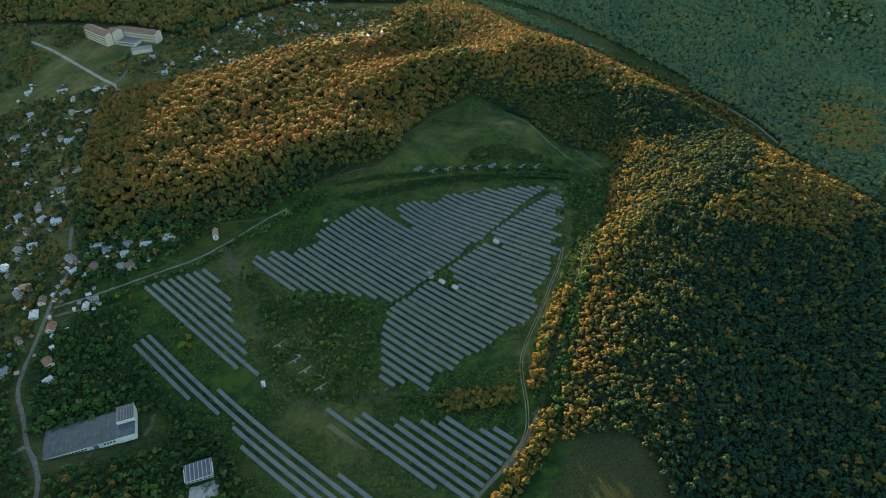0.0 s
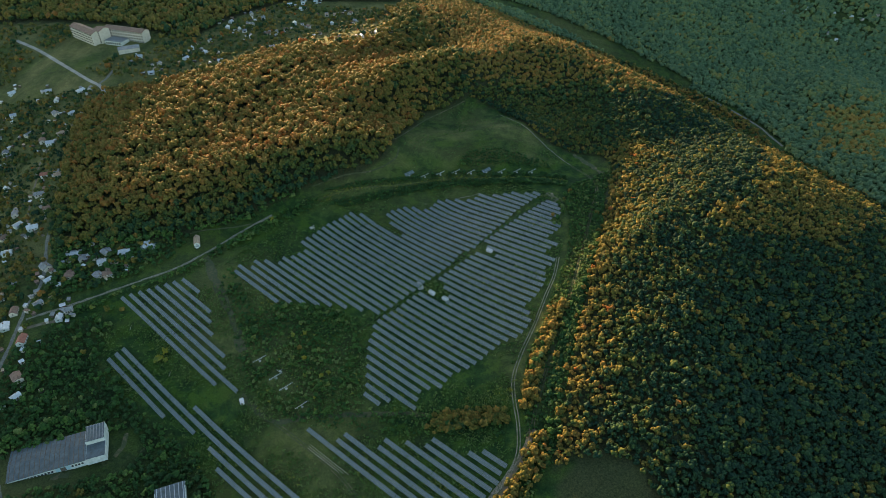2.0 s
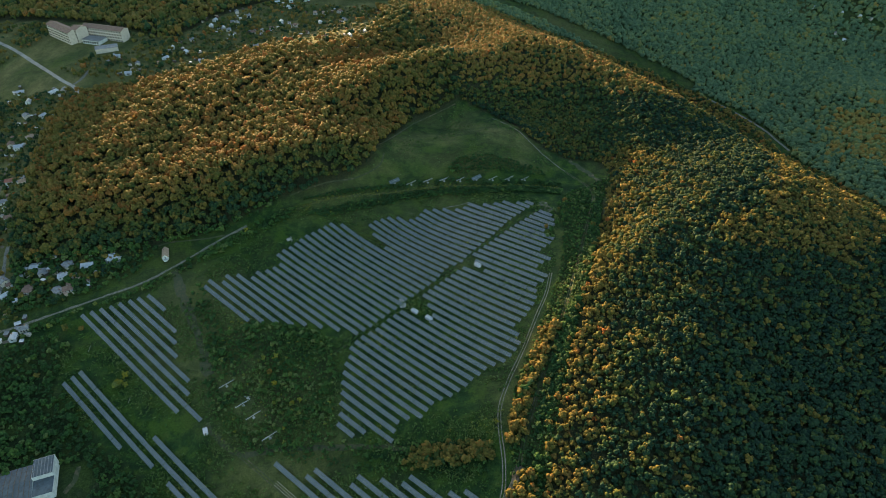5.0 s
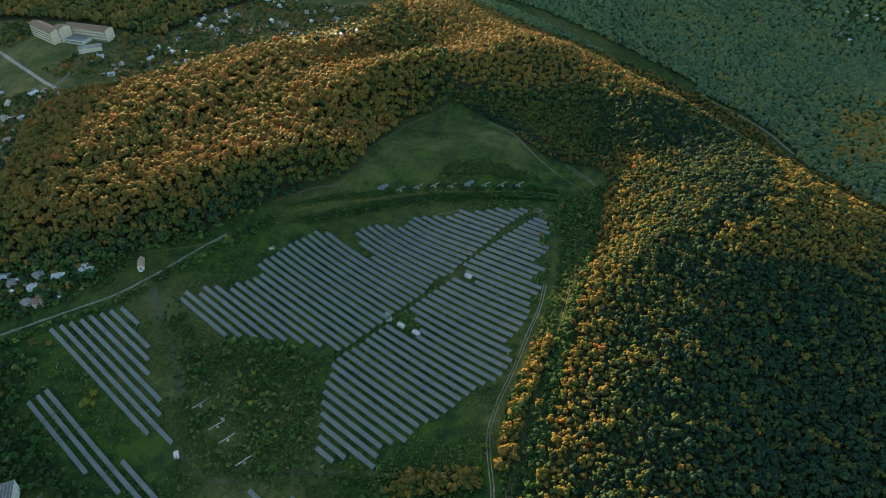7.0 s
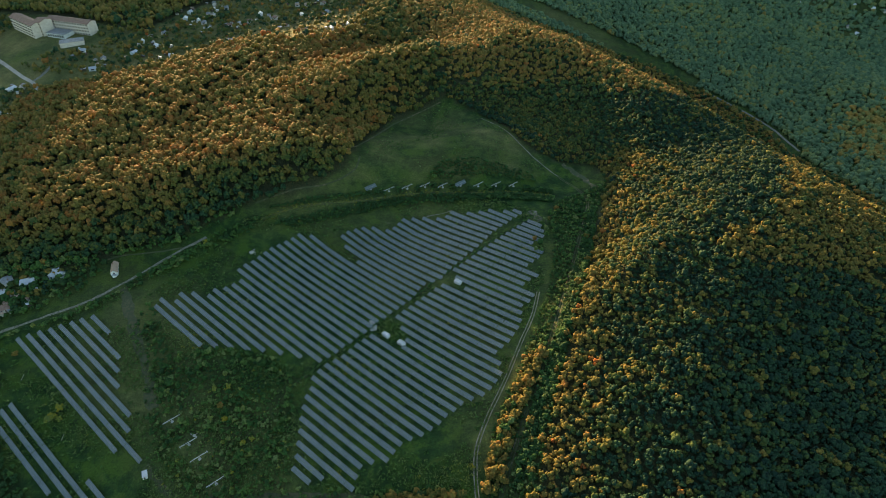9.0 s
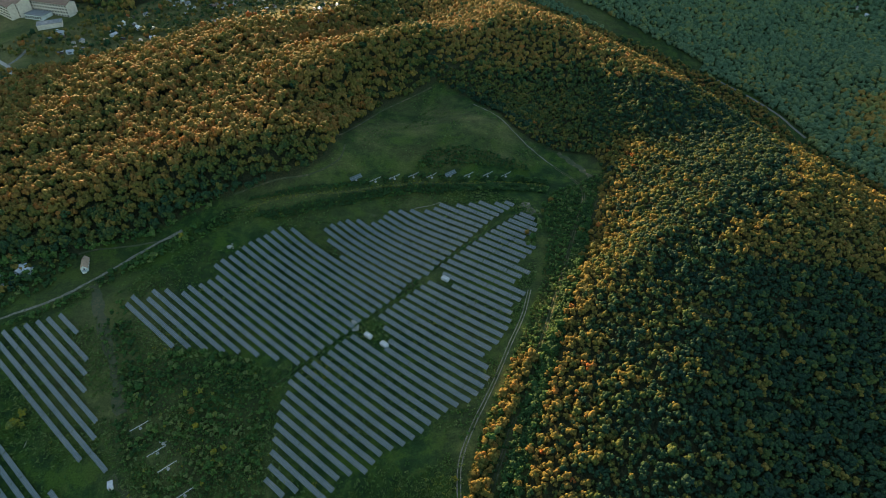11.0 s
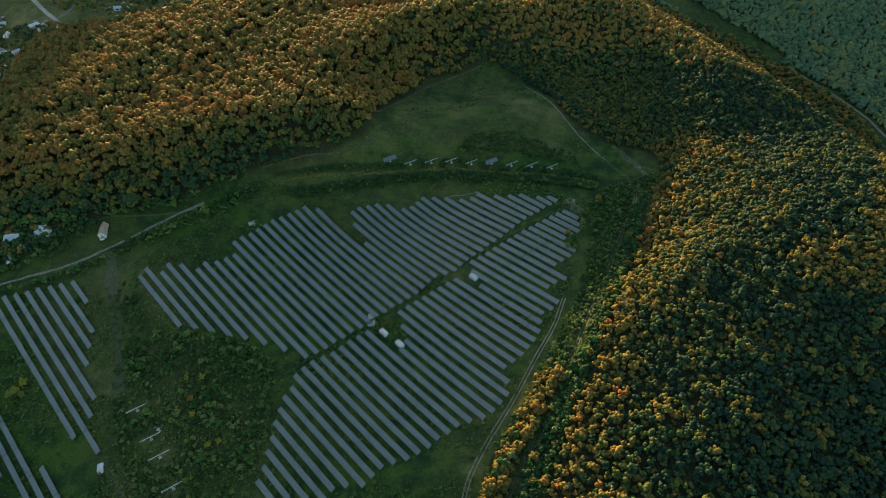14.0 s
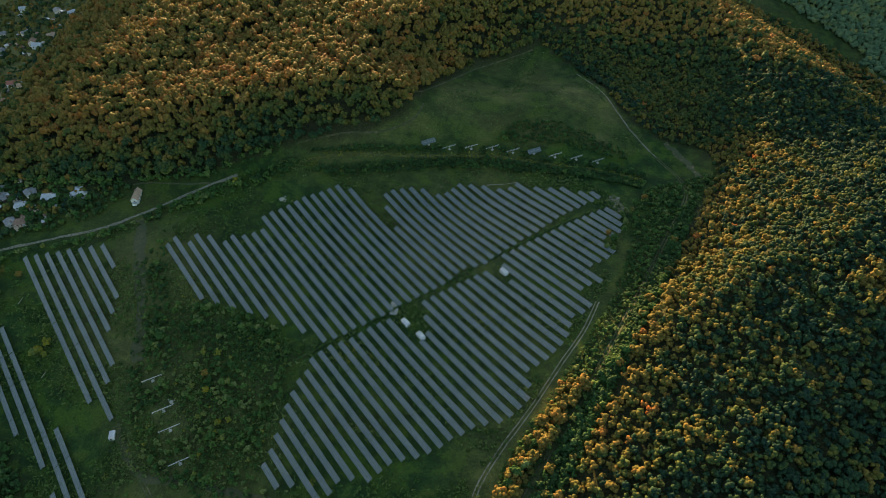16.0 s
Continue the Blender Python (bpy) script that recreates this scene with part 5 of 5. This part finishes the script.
def poles():
    """Pale felled poles lying in the grass."""
    for px, py, length, turn in ((-238, 370, 9, 100), (-196, 331, 7, 95), (-150, 226, 5, 80), (-72, 205, 6, 88)):
        thing = standing("pole", px, py, turn, "pale felled pole lying in grass", "pole")
        bm = bmesh.new()
        rod(bm, (-length / 2, 0, 0.15), (length / 2, 0, 0.2), 0.16, 6, 0.1)
        part("log", bm, PALE_TIMBER, thing)


poles()


def car(x, y, turn):
    thing = standing("car", x, y, turn, "white parked car on the village street", "car")
    body = bmesh.new()
    box(body, 0, 0, 0.35, 4.3, 1.75, 0.6)
    bmesh.ops.bevel(body, geom=body.edges[:], offset=0.12, segments=2, affect="EDGES")
    part("body", body, CAR_PAINT, thing)
    cabin = bmesh.new()
    for v in box(cabin, -0.2, 0, 0.93, 2.4, 1.55, 0.55):
        if v.co.z > 1.2:
            v.co.x = -0.2 + (v.co.x + 0.2) * 0.7
    part("cabin", cabin, GLASS, thing)
    part("roof", block(-0.2, 0, 1.46, 1.7, 1.5, 0.06), CAR_PAINT, thing)
    for wx in (-1.35, 1.35):
        for wy in (-0.82, 0.82):
            bm = bmesh.new()
            rod(bm, (wx, wy - 0.1, 0.33), (wx, wy + 0.1, 0.33), 0.33, 12)
            part("wheel", bm, RUBBER, thing)


car(-331, 401, 110)

# ---- single trees ----


def tree_thing(seed, base_tint, mat):
    """A tree with a tapered trunk, limbs and a clumped crown, about one metre in crown radius."""
    rng = np.random.default_rng(seed)
    thing = tagged(new("tree"), "", "tree")
    bm = bmesh.new()
    rod(bm, (0, 0, -0.3), (0, 0, 0.75), 0.075, 6, 0.05)
    for _ in range(5):
        a = rng.uniform(0, 6.28)
        rod(bm, (0, 0, rng.uniform(0.35, 0.7)), (0.5 * math.cos(a), 0.5 * math.sin(a), rng.uniform(0.9, 1.2)), 0.035, 4, 0.015)
    part("trunk", bm, BARK, thing)
    v, f, t = lumpy_crown(seed, 10, 5, 40, 1.0, 0.38, 0.66, 0.15)
    mesh = fast_mesh("crown", v * [1, 1, 1.1] + [0, 0, 1.0], f)
    mesh.polygons.foreach_set("use_smooth", np.ones(len(mesh.polygons), bool))
    fill_attribute(mesh, "tint", np.clip(base_tint + t, 0, 1))
    mesh.materials.append(mat)
    crown = new("crown", mesh)
    crown.parent = thing
    return thing


GREEN, GOLD, YELLOW = [tree_thing(200 + k, 0.2 + 0.12 * k, BUSH_LEAVES) for k in range(4)], [tree_thing(220 + k, 0.50 + 0.05 * k, LEAVES) for k in range(5)], [tree_thing(240 + k, 0.72 + 0.07 * k, BUSH_LEAVES) for k in range(4)]
WANTED = []
rng = np.random.default_rng(91)


def along(line, count, spread, size, gold, label):
    pts = smooth_line(line, 2.0)
    for k in range(count):
        p = pts[int((k + rng.uniform(0, 0.9)) / count * (len(pts) - 1))] + rng.normal(0, spread, 2)
        WANTED.append((p[0], p[1], rng.uniform(*size), rng.uniform() < gold, label))


along([(100, 374), (89, 356), (76, 326), (68, 305), (64, 286)], 44, 2.2, (1.9, 3.3), 0.9, "young golden tree in a row beside a track")
along([(66, 262), (64, 250), (54, 234), (38, 212), (22, 190)], 34, 3.0, (1.9, 3.4), 0.92, "young golden tree in a row beside a track")
along([(3, 276), (20, 280), (46, 279)], 34, 3.6, (1.7, 3.1), 0.94, "golden tree in a clump beside the dirt lane")
along([(77, 262), (92, 318), (112, 372), (133, 440), (146, 490)], 34, 2.6, (1.7, 3.0), 0.45, "tree at the foot of the wooded hill")
along([(108, 470), (116, 505), (128, 540)], 14, 3.5, (1.5, 2.6), 0.1, "green tree at the field's edge")
along([(-150, 378), (-114, 386), (-84, 378), (-64, 366)], 20, 1.4, (1.3, 2.3), 0.03, "grey-green tree at the edge of the solar rows")
along([(-112, 362), (-96, 352), (-84, 340), (-76, 322), (-100, 318)], 10, 5.0, (1.4, 2.2), 1.0, "bright yellow-green bush standing in the scrub")
along([(-205, 343), (-202, 339)], 5, 2.0, (1.8, 2.6), 1.0, "yellowing tree standing in rough grass")
along([(-120, 375), (-90, 350), (-70, 320), (-100, 310)], 22, 9.0, (1.2, 2.2), 0.08, "small tree in the scrub")
along([(-250, 384), (-262, 378), (-262, 350)], 14, 5.0, (1.6, 2.8), 0.3, "tree at the thicket's edge")
along([(-345, 440), (-352, 400), (-345, 360), (-340, 330)], 18, 9.0, (2.0, 3.2), 0.65, "orange garden tree beside a village street")
along([(-260, 205), (-220, 228), (-200, 214), (-180, 210)], 22, 7.0, (1.8, 3.0), 0.85, "golden tree in the thicket near the warehouse")
along([(-292, 262), (-276, 278), (-256, 290), (-236, 300)], 22, 3.0, (2.0, 3.3), 0.0, "tall dark green tree behind the warehouse")
along([(-235, 468), (-260, 462), (-300, 452)], 12, 3.0, (2.2, 3.6), 0.2, "tree at the foot of the wooded hill")
for n, (tx, ty, size, gold, label) in enumerate(WANTED):
    kinds = GREEN if not gold else YELLOW if "yellow" in label else GOLD
    source = kinds[n % len(kinds)]
    made = copy_thing(source, pose(tx, ty, height(tx, ty), 0, 0, rng.uniform(0, 360)) @ Matrix.Diagonal((size, size, size * rng.uniform(0.9, 1.2), 1)))
    tagged(made, label, "tree", "single trees")
for source in GREEN + GOLD + YELLOW:
    for piece in (*source.children, source):
        bpy.data.objects.remove(piece)
